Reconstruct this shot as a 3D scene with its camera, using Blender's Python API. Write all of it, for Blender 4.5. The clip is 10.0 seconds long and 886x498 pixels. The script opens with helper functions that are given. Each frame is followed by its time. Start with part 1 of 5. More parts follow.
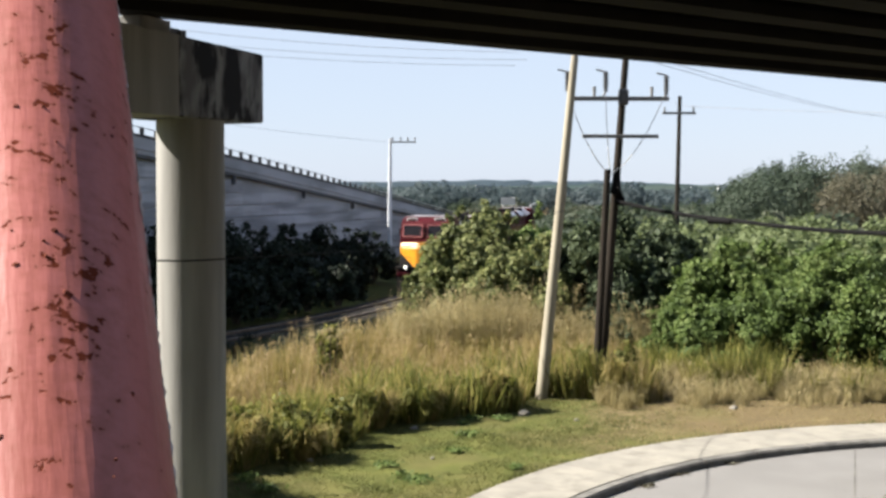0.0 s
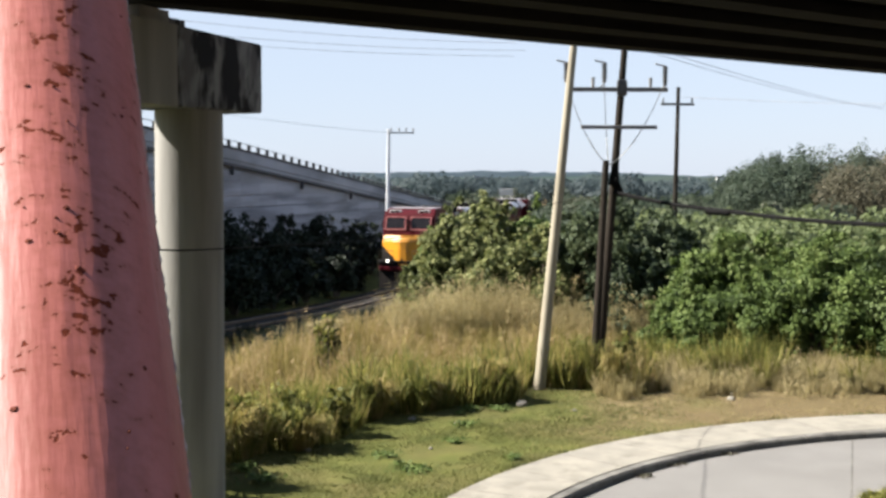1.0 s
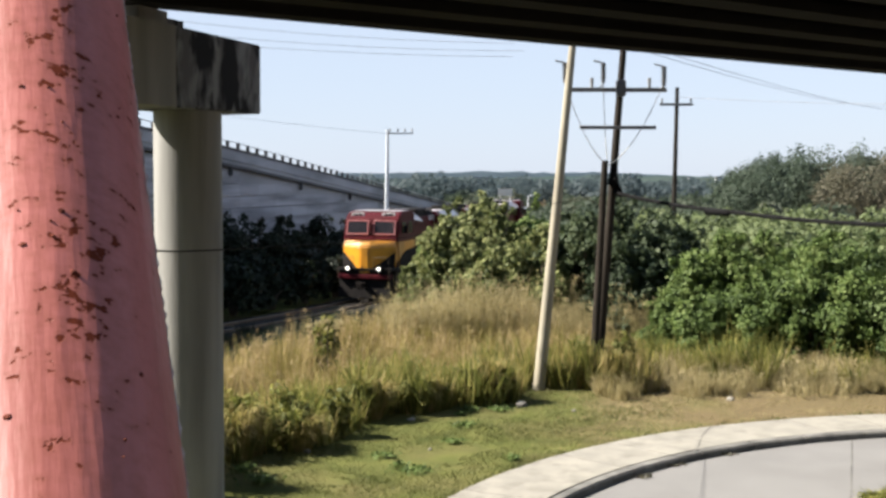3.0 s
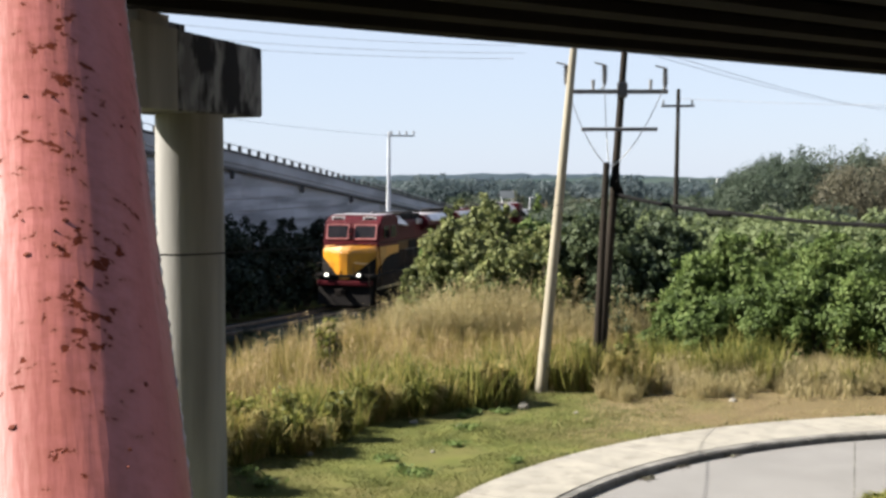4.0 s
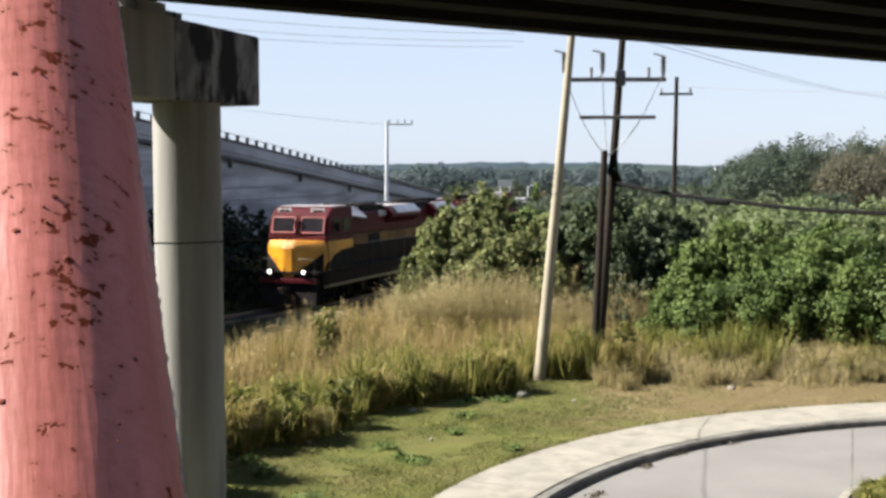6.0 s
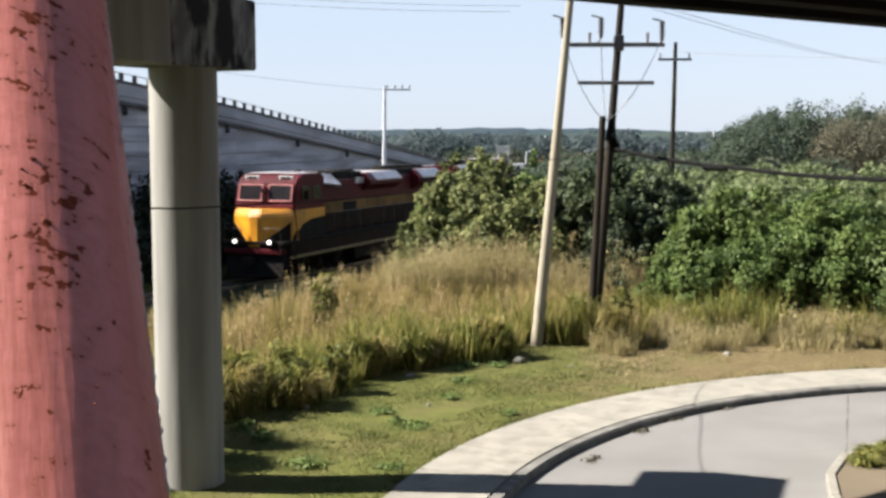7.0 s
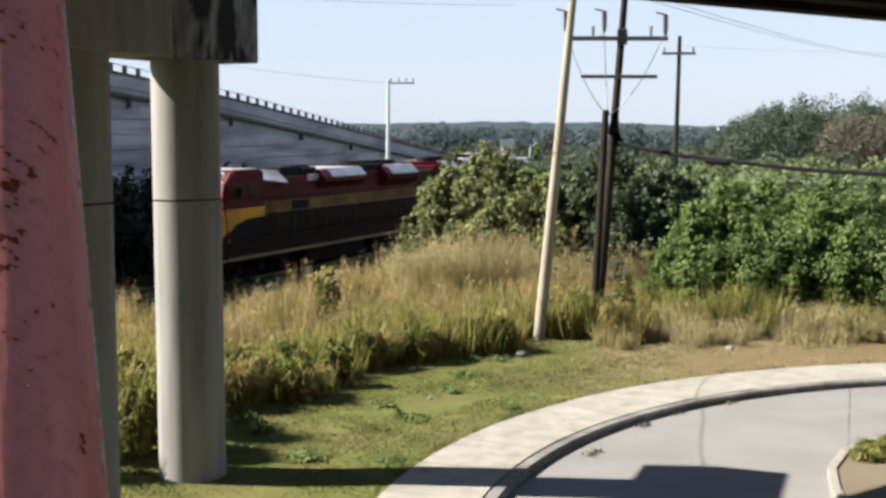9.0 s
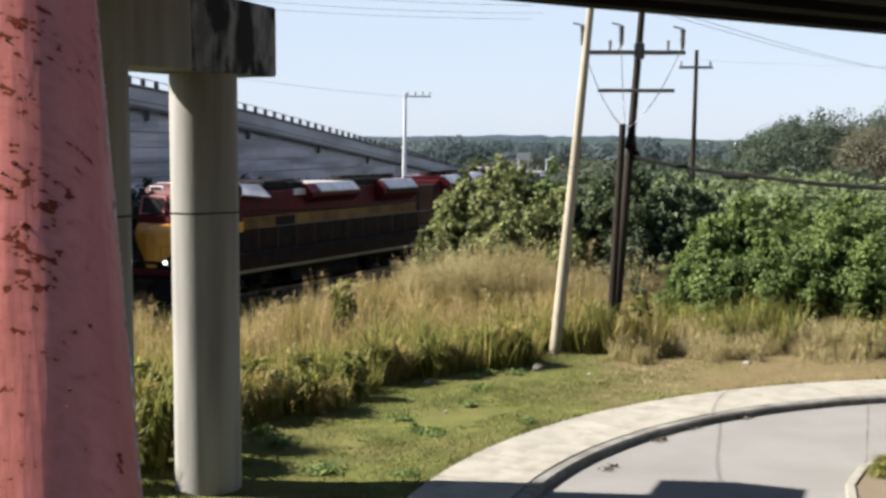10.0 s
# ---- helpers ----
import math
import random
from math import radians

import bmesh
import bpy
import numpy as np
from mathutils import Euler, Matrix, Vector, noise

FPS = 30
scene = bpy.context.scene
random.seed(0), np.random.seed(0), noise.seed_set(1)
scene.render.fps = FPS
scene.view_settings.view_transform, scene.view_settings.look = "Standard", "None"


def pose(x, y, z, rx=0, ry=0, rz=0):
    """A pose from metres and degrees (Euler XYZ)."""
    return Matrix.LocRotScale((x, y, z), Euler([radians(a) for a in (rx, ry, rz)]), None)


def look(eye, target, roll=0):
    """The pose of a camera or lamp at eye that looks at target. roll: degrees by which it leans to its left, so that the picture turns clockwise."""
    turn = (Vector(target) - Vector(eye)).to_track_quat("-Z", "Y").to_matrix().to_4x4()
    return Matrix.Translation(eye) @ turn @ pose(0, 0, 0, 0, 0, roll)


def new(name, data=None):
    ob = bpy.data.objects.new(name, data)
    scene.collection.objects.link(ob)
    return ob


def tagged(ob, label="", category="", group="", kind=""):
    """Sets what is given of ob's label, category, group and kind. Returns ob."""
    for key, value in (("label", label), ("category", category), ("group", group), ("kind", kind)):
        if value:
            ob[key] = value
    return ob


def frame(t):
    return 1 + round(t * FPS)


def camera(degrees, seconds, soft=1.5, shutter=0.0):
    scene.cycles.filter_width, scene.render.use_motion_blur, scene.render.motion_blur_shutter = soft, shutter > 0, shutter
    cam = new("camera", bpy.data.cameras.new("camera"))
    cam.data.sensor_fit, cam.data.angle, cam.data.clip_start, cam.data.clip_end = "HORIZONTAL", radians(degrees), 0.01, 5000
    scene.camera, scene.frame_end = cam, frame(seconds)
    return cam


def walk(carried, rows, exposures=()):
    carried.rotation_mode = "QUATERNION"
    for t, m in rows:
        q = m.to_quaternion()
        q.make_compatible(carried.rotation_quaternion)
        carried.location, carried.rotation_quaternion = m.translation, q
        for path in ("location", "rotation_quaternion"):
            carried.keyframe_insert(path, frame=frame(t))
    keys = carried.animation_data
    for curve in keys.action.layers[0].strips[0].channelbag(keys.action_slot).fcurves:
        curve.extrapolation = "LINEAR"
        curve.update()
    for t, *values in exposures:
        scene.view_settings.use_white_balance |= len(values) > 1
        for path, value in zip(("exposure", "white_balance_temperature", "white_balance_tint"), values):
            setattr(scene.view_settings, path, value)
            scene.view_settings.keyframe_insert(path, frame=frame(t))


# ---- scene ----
# ---- camera ----
cam = camera(40.94, 10.0, soft=3.0, shutter=0.5)

# seconds, eye x, y, z, turn to the right, tilt down, lean (degrees)
PATH = (
    (0, 0.0191, -0.0027, 6.2031, 0.015, 2.839, 0.156),
    (0.5, 0.0217, -0.0162, 6.1981, 0.046, 3.101, 0.009),
    (1, 0.0128, -0.0137, 6.1944, 0.106, 3.276, 0.249),
    (1.5, 0.0196, -0.0121, 6.1968, -0.017, 3.239, 0.198),
    (2, 0.0185, -0.0127, 6.1928, 0.032, 3.233, 0.162),
    (2.5, 0.0114, 0.0027, 6.1931, 0.156, 3.288, 0.227),
    (4, 0.0095, 0.0007, 6.1997, 0.067, 3.143, -0.014),
    (4.5, 0.0034, 0.0001, 6.1997, 0.030, 3.208, -0.071),
    (5, 0.0, 0.0, 6.2, 0.0, 3.162, 0.0),
    (5.5, 0.0052, 0.0035, 6.1933, -0.033, 3.263, -0.006),
    (6, 0.0153, 0.0010, 6.1906, 0.143, 3.683, -0.141),
    (6.2, 0.0114, -0.0029, 6.1972, 0.186, 4.265, -0.037),
    (7.5, 0.0434, 0.0092, 6.1814, 0.265, 5.434, -0.072),
    (8, 0.0600, 0.0058, 6.1796, 0.172, 5.593, -0.038),
    (8.5, 0.0742, 0.0044, 6.1806, 0.078, 5.764, -0.017),
    (9, 0.0664, 0.0105, 6.1814, 0.057, 5.634, 0.074),
    (9.5, 0.0658, 0.0084, 6.1831, -0.259, 5.291, 0.089),
    (10, 0.0553, 0.0048, 6.1879, -0.716, 5.0, 0.218),
)


def camera_rows():
    rows = []
    for t, x, y, z, turn, tilt, lean in PATH:
        a, b = radians(turn), radians(tilt)
        ahead = Vector((math.sin(a) * math.cos(b), math.cos(a) * math.cos(b), -math.sin(b)))
        rows.append((t, look((x, y, z), Vector((x, y, z)) + 10 * ahead, lean)))
    return rows


walk(cam, camera_rows())

# ---- light ----
SUN = Vector((-0.755, 0.06, 0.675)).normalized()
world = bpy.data.worlds.new("sky")
scene.world = world
world.use_nodes = True
sky = world.node_tree.nodes.new("ShaderNodeTexSky")
sky.sky_type, sky.sun_disc = "NISHITA", False
sky.sun_elevation, sky.sun_rotation = radians(41.7), radians(85.5)
sky.air_density, sky.dust_density, sky.ozone_density, sky.altitude = 1.0, 0.5, 1.5, 20
background = world.node_tree.nodes["Background"]
background.inputs["Strength"].default_value = 0.05
haze = world.node_tree.nodes.new("ShaderNodeMix")  # thin high haze over the blue
haze.data_type = "RGBA"
haze.inputs["B"].default_value = (3.2, 3.66, 4.5, 1)
aloft = world.node_tree.nodes.new("ShaderNodeTexCoord")
height = world.node_tree.nodes.new("ShaderNodeSeparateXYZ")
thin = world.node_tree.nodes.new("ShaderNodeMapRange")  # the haze thins towards the zenith
thin.interpolation_type = "SMOOTHSTEP"
thin.inputs["From Min"].default_value, thin.inputs["From Max"].default_value = 0.12, 0.85
thin.inputs["To Min"].default_value, thin.inputs["To Max"].default_value = 0.85, 0.05
world.node_tree.links.new(aloft.outputs["Generated"], height.inputs[0])
world.node_tree.links.new(height.outputs["Z"], thin.inputs["Value"])
world.node_tree.links.new(thin.outputs["Result"], haze.inputs["Factor"])
world.node_tree.links.new(sky.outputs["Color"], haze.inputs["A"])
world.node_tree.links.new(haze.outputs["Result"], background.inputs["Color"])
sun = new("sun", bpy.data.lights.new("sun", "SUN"))
sun.data.energy, sun.data.angle, sun.data.color = 5.0, radians(0.53), (1.0, 0.94, 0.86)
sun.matrix_world = look(SUN * 60, (0, 0, 0))
scene.view_settings.exposure = 2.08


# ---- materials ----
def material(name, base, second=None, scale=3.0, rough=0.8, metal=0.0, bump=0.25, fine=40.0, low=0.35, high=0.65,
             dirt=None, dirt_scale=0.6, dirt_amount=0.5, stretch=(1, 1, 1), island=0.0, gloss=None, shine=0.5, world_space=False, dirt_range=(0.45, 0.7)):
    """Two colours mixed by a noise in object space, a second, larger stain, fine relief."""
    m = bpy.data.materials.new(name)
    m.use_nodes = True
    nt = m.node_tree
    p = nt.nodes["Principled BSDF"]
    co = nt.nodes.new("ShaderNodeTexCoord")
    mp = nt.nodes.new("ShaderNodeMapping")
    mp.inputs["Scale"].default_value = stretch
    where = nt.nodes.new("ShaderNodeNewGeometry").outputs["Position"] if world_space else co.outputs["Object"]
    nt.links.new(where, mp.inputs["Vector"])
    n1 = nt.nodes.new("ShaderNodeTexNoise")
    n1.inputs["Scale"].default_value, n1.inputs["Detail"].default_value = scale, 6
    nt.links.new(mp.outputs["Vector"], n1.inputs["Vector"])
    ramp = nt.nodes.new("ShaderNodeValToRGB")
    ramp.color_ramp.elements[0].position, ramp.color_ramp.elements[1].position = low, high
    ramp.color_ramp.elements[0].color = (*base, 1)
    ramp.color_ramp.elements[1].color = (*(second or [c * 0.8 for c in base]), 1)
    nt.links.new(n1.outputs["Fac"], ramp.inputs["Fac"])
    colour = ramp.outputs["Color"]
    if dirt:
        n2 = nt.nodes.new("ShaderNodeTexNoise")
        n2.inputs["Scale"].default_value, n2.inputs["Detail"].default_value = dirt_scale, 8
        nt.links.new(mp.outputs["Vector"], n2.inputs["Vector"])
        r2 = nt.nodes.new("ShaderNodeMapRange")
        r2.inputs["From Min"].default_value, r2.inputs["From Max"].default_value = dirt_range
        r2.inputs["To Max"].default_value = dirt_amount
        nt.links.new(n2.outputs["Fac"], r2.inputs["Value"])
        mix = nt.nodes.new("ShaderNodeMix")
        mix.data_type = "RGBA"
        nt.links.new(r2.outputs["Result"], mix.inputs["Factor"])
        nt.links.new(colour, mix.inputs["A"])
        mix.inputs["B"].default_value = (*dirt, 1)
        colour = mix.outputs["Result"]
    if island:
        geo = nt.nodes.new("ShaderNodeNewGeometry")
        hsv = nt.nodes.new("ShaderNodeHueSaturation")
        r3 = nt.nodes.new("ShaderNodeMapRange")
        r3.inputs["To Min"].default_value, r3.inputs["To Max"].default_value = 1 - island, 1 + island
        nt.links.new(geo.outputs["Random Per Island"], r3.inputs["Value"])
        nt.links.new(r3.outputs["Result"], hsv.inputs["Value"])
        nt.links.new(colour, hsv.inputs["Color"])
        colour = hsv.outputs["Color"]
    nt.links.new(colour, p.inputs["Base Color"])
    p.inputs["Roughness"].default_value, p.inputs["Metallic"].default_value = rough, metal
    p.inputs["Specular IOR Level"].default_value = shine
    if gloss:
        p.inputs["Coat Weight"].default_value = gloss
        p.inputs["Coat Roughness"].default_value = 0.15
    if bump:
        n3 = nt.nodes.new("ShaderNodeTexNoise")
        n3.inputs["Scale"].default_value, n3.inputs["Detail"].default_value = fine, 4
        nt.links.new(mp.outputs["Vector"], n3.inputs["Vector"])
        bp = nt.nodes.new("ShaderNodeBump")
        bp.inputs["Strength"].default_value, bp.inputs["Distance"].default_value = bump, 0.02
        nt.links.new(n3.outputs["Fac"], bp.inputs["Height"])
        nt.links.new(bp.outputs["Normal"], p.inputs["Normal"])
    return m


def leaf_material(name, dark, mid, light, through_light=0.35, patch=0.35, spread=0.36):
    """Leaves or blades: three tones from island to island, broad patches, some light passing through."""
    m = bpy.data.materials.new(name)
    m.use_nodes = True
    nt = m.node_tree
    p = nt.nodes["Principled BSDF"]
    p.inputs["Roughness"].default_value = 0.65
    p.inputs["Specular IOR Level"].default_value = 0.2
    geo = nt.nodes.new("ShaderNodeNewGeometry")
    co = nt.nodes.new("ShaderNodeTexCoord")
    n = nt.nodes.new("ShaderNodeTexNoise")
    n.inputs["Scale"].default_value, n.inputs["Detail"].default_value = patch, 4
    nt.links.new(co.outputs["Object"], n.inputs["Vector"])
    add = nt.nodes.new("ShaderNodeMath")
    add.operation = "MULTIPLY_ADD"
    add.inputs[1].default_value, add.inputs[2].default_value = spread, -spread / 2
    nt.links.new(geo.outputs["Random Per Island"], add.inputs[0])
    sum_ = nt.nodes.new("ShaderNodeMath")
    sum_.operation = "ADD"
    nt.links.new(add.outputs[0], sum_.inputs[0])
    nt.links.new(n.outputs["Fac"], sum_.inputs[1])
    ramp = nt.nodes.new("ShaderNodeValToRGB")
    e = ramp.color_ramp.elements
    e[0].position, e[1].position = 0.25, 0.8
    e[0].color, e[1].color = (*dark, 1), (*light, 1)
    k = e.new(0.52)
    k.color = (*mid, 1)
    nt.links.new(sum_.outputs[0], ramp.inputs["Fac"])
    nt.links.new(ramp.outputs["Color"], p.inputs["Base Color"])
    tr = nt.nodes.new("ShaderNodeBsdfTranslucent")
    nt.links.new(ramp.outputs["Color"], tr.inputs["Color"])
    mix = nt.nodes.new("ShaderNodeMixShader")
    mix.inputs["Fac"].default_value = through_light
    nt.links.new(p.outputs["BSDF"], mix.inputs[1])
    nt.links.new(tr.outputs["BSDF"], mix.inputs[2])
    nt.links.new(mix.outputs["Shader"], nt.nodes["Material Output"].inputs["Surface"])
    return m


def glowing(name, colour, strength):
    m = bpy.data.materials.new(name)
    m.use_nodes = True
    p = m.node_tree.nodes["Principled BSDF"]
    p.inputs["Base Color"].default_value = (*colour, 1)
    p.inputs["Emission Color"].default_value = (*colour, 1)
    p.inputs["Emission Strength"].default_value = strength
    return m


M_PIPE = material("rusty_red_paint", (0.305, 0.1, 0.087), (0.22, 0.062, 0.05), 16, 0.5, 0, 0.1, 60, shine=0.25, low=0.4, high=0.62, dirt=(0.14, 0.034, 0.022), dirt_scale=9, dirt_amount=0.6, stretch=(1, 1, 0.12), dirt_range=(0.5, 0.7))
M_RUST = material("rust", (0.075, 0.02, 0.014), (0.15, 0.045, 0.028), 90, 0.95, 0, 0.3, 200, shine=0.1)
M_CONCRETE = material("column_concrete", (0.235, 0.229, 0.212), (0.185, 0.179, 0.164), 1.8, 0.88, 0, 0.2, 30, shine=0.2, dirt=(0.085, 0.082, 0.072), dirt_scale=2.2, dirt_amount=0.35, stretch=(1.6, 1.6, 0.16), dirt_range=(0.5, 0.72))
M_STAINED = material("stained_cap_concrete", (0.2, 0.205, 0.21), (0.1, 0.1, 0.105), 1.7, 0.9, 0, 0.25, 25, shine=0.2, low=0.42, high=0.58, dirt=(0.014, 0.014, 0.016), dirt_scale=1.15, dirt_amount=1.0, stretch=(2.0, 2.0, 0.75), dirt_range=(0.47, 0.56))
# underside shade is put into this near-black concrete colour
M_DECK_SHADE = material("shaded_girder_concrete", (0.016, 0.0145, 0.0135), (0.010, 0.009, 0.0085), 0.7, 0.9, 0, 0.15, 12, shine=0.1, dirt=(0.008064, 0.006552, 0.006552), dirt_scale=0.4, dirt_amount=0.6)
M_ROAD = material("road_concrete", (0.1314, 0.1275, 0.1213), (0.1152, 0.1113, 0.1051), 0.5, 0.85, 0, 0.15, 60, dirt=(0.09119, 0.08733, 0.08346), dirt_scale=0.25, dirt_amount=0.5)
M_WALK = material("pavement_concrete", (0.2, 0.187, 0.155), (0.155, 0.145, 0.122), 1.6, 0.9, 0, 0.4, 45, dirt=(0.075, 0.066, 0.053), dirt_scale=2.6, dirt_amount=0.55, dirt_range=(0.5, 0.72))
M_KERB = material("kerb_concrete", (0.1386, 0.1327, 0.1201), (0.0882, 0.084, 0.0756), 2.5, 0.9, 0, 0.3, 40, dirt=(0.0378, 0.03612, 0.03276), dirt_scale=1.2, dirt_amount=0.8)
M_WALL = material("retaining_wall_concrete", (0.24, 0.246, 0.262), (0.18, 0.185, 0.198), 0.35, 0.9, 0, 0.2, 8, dirt=(0.0882, 0.0924, 0.09744), dirt_scale=0.22, dirt_amount=0.7, stretch=(0.5, 0.5, 2.0))
M_WALL_DARK = material("weathered_band", (0.03, 0.03, 0.032), (0.055, 0.055, 0.058), 1, 0.9)
M_EARTH = material("dry_earth", (0.08868, 0.06654, 0.04032), (0.0645, 0.04838, 0.03024), 0.8, 0.95, 0, 0.5, 20, dirt=(0.1048, 0.08466, 0.0504), dirt_scale=0.2, dirt_amount=0.6)
M_BALLAST = material("ballast_stone", (0.03, 0.027, 0.024), (0.017, 0.015, 0.014), 9, 0.95, 0, 0.9, 14, shine=0.05, dirt=(0.045, 0.038, 0.03), dirt_scale=0.5, dirt_amount=0.5)
M_STEEL = material("rail_steel", (0.1344, 0.1008, 0.0756), (0.1848, 0.1428, 0.1092), 8, 0.55, 0.6)
M_SLEEPER = material("sleeper_concrete", (0.1663, 0.1562, 0.1411), (0.121, 0.1109, 0.1008), 4, 0.9)
M_LIGHT_POLE = material("pale_concrete_pole", (0.25, 0.225, 0.165), (0.2, 0.177, 0.13), 3, 0.85, stretch=(1, 1, 0.3))
M_WOOD = material("tarred_wood", (0.02856, 0.02352, 0.01848), (0.0168, 0.01428, 0.01176), 5, 0.9, shine=0.08, stretch=(1, 1, 0.15))
M_GREY_METAL = material("galvanised_metal", (0.3528, 0.3612, 0.3696), (0.2856, 0.294, 0.3024), 6, 0.5, 0.5)
M_DARK_METAL = material("dark_fitting", (0.042, 0.042, 0.0462), (0.0756, 0.0714, 0.0672), 9, 0.6, 0.2)
M_CABLE = material("black_cable", (0.004, 0.004, 0.004), (0.007, 0.007, 0.007), 4, 0.9, bump=0, shine=0.1)
M_WIRE = material("thin_wire", (0.168, 0.168, 0.1764), (0.2184, 0.2184, 0.2268), 2, 0.6, bump=0)
M_PORCELAIN = material("porcelain", (0.1323, 0.1361, 0.1436), (0.189, 0.189, 0.189), 5, 0.3, bump=0)
M_RED = material("maroon_paint", (0.062, 0.007, 0.011), (0.045, 0.006, 0.009), 1.2, 0.45, 0, 0.05, 20, dirt=(0.03, 0.008, 0.007), dirt_scale=0.8, dirt_amount=0.5, shine=0.07)
# the yellow paint dulled to tan: the hood side's shade in its colour
M_STRIPE_SHADE = material("shaded_stripe_paint", (0.15, 0.085, 0.028), (0.1, 0.058, 0.02), 1.5, 0.6, 0, 0.05, 20, dirt=(0.03, 0.018, 0.009), dirt_scale=0.8, dirt_amount=0.7, shine=0.06)
M_YELLOW = material("golden_yellow_paint", (0.46, 0.2, 0.012), (0.4, 0.165, 0.011), 1.5, 0.35, 0, 0.05, 20, dirt=(0.1142, 0.06048, 0.01764), dirt_scale=0.7, dirt_amount=0.7, gloss=0.2)
M_BLACK = material("black_paint", (0.00756, 0.00672, 0.00672), (0.01344, 0.01176, 0.01092), 2, 0.7, 0, 0.1, 20, dirt=(0.013, 0.011, 0.009), dirt_scale=1.0, dirt_amount=0.5, shine=0.05)
# sun and sky glint on the roofs, put into a pale paint
M_ROOF_GLINT = material("glint_roof_paint", (0.4, 0.37, 0.37), (0.24, 0.21, 0.21), 1.5, 0.4, 0.1, gloss=0.25)
M_GRILLE = material("radiator_grille", (0.01, 0.009, 0.008), (0.018, 0.015, 0.013), 12, 0.8, shine=0.05)
M_TRUCK = material("bogie_iron", (0.01176, 0.01008, 0.00924), (0.02016, 0.0168, 0.01428), 3, 0.9, 0.0, dirt=(0.014, 0.011, 0.009), dirt_scale=1.2, dirt_amount=0.5, shine=0.04)
M_GLASS = material("cab_glass", (0.01, 0.009, 0.01), (0.016, 0.013, 0.014), 2, 0.2, bump=0, shine=0.25)
M_LAMP = glowing("headlight_glow", (1.0, 0.95, 0.85), 0.7)
M_WHITE = material("white_paint", (0.4838, 0.4838, 0.4704), (0.4166, 0.4166, 0.4032), 3, 0.5)
M_BARK = material("bark", (0.1092, 0.084, 0.063), (0.0672, 0.0504, 0.0378), 9, 0.95, stretch=(1, 1, 0.3))
# distance haze is put into both slope colours as a blue-grey tint
M_HAZE_HILL = material("haze_tinted_far_slope", (0.024, 0.036, 0.046), (0.034, 0.046, 0.056), 0.05, 1.0, 0, 0, shine=0.0, dirt=(0.04, 0.05, 0.056), dirt_scale=0.012, dirt_amount=0.6)
M_HAZE_RIDGE = material("haze_tinted_near_slope", (0.026, 0.04, 0.038), (0.04, 0.054, 0.05), 0.04, 1.0, 0, 0, shine=0.0, dirt=(0.05443, 0.06348, 0.05443), dirt_scale=0.015, dirt_amount=0.6)
L_SHRUB = leaf_material("shrub_leaf", (0.036, 0.058, 0.015), (0.08, 0.12, 0.03), (0.15, 0.185, 0.058), 0.35, 0.6)
L_DEEP = leaf_material("deep_green_leaf", (0.03, 0.05, 0.016), (0.064, 0.094, 0.028), (0.125, 0.16, 0.056), 0.28)
L_OLIVE = leaf_material("olive_leaf", (0.052, 0.066, 0.021), (0.115, 0.132, 0.044), (0.25, 0.26, 0.105), 0.35, 0.6, 0.6)
L_PALE = leaf_material("pale_creeper_leaf", (0.06, 0.08, 0.032), (0.095, 0.12, 0.05), (0.14, 0.16, 0.075), 0.35, 0.25, 0.2)
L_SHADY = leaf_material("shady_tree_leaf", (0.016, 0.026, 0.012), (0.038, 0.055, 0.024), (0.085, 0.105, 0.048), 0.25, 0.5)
# the ramp wall's shade is put into this near-black leaf colour
L_WALL_SHADE = leaf_material("wall_shade_leaf", (0.00672, 0.01092, 0.00588), (0.01176, 0.01848, 0.00924), (0.02184, 0.0294, 0.01344), 0.2)
# haze in the colour of far leaves: lifted darks, then a bluish tint
L_FAR_HAZE = leaf_material("haze_lifted_leaf", (0.03, 0.045, 0.03), (0.046, 0.062, 0.04), (0.095, 0.09, 0.062), 0.4, 0.035, 0.14)
L_HAZE = leaf_material("haze_tinted_leaf", (0.036, 0.053, 0.058), (0.05, 0.069, 0.073), (0.07, 0.088, 0.09), 0.45, 0.02, 0.1)
L_DRY = leaf_material("dry_grass", (0.11, 0.105, 0.026), (0.215, 0.175, 0.058), (0.36, 0.28, 0.125), 0.45, 1.1, 0.45)
L_WEED = leaf_material("green_weed", (0.06, 0.07, 0.015), (0.14, 0.145, 0.034), (0.3, 0.27, 0.085), 0.45, 1.2, 0.5)
L_PLUME = leaf_material("pale_plume", (0.16, 0.115, 0.05), (0.29, 0.215, 0.105), (0.42, 0.325, 0.185), 0.45, 1.0, 0.45)
L_STRAW = leaf_material("bleached_straw", (0.2, 0.172, 0.078), (0.3, 0.25, 0.125), (0.41, 0.345, 0.2), 0.5, 0.5)
L_BROWN = leaf_material("bare_brown_wood", (0.045, 0.046, 0.028), (0.074, 0.07, 0.045), (0.11, 0.1, 0.07), 0.4, 0.05, 0.2)
M_FLAKE = material("bare_flaking_primer", (0.3, 0.26, 0.25), (0.16, 0.1, 0.09), 90, 0.8, 0, 0.2, 200)
L_TURF = leaf_material("turf", (0.045, 0.055, 0.015), (0.1, 0.108, 0.031), (0.195, 0.175, 0.075), 0.35, 1.3, 0.3)


# ---- mesh helpers ----
def part(name, bm, mat, parent=None, label=""):
    me = bpy.data.meshes.new(name)
    bm.to_mesh(me)
    bm.free()
    me.materials.append(mat)
    ob = new(name, me)
    ob.parent = parent
    return tagged(ob, label)


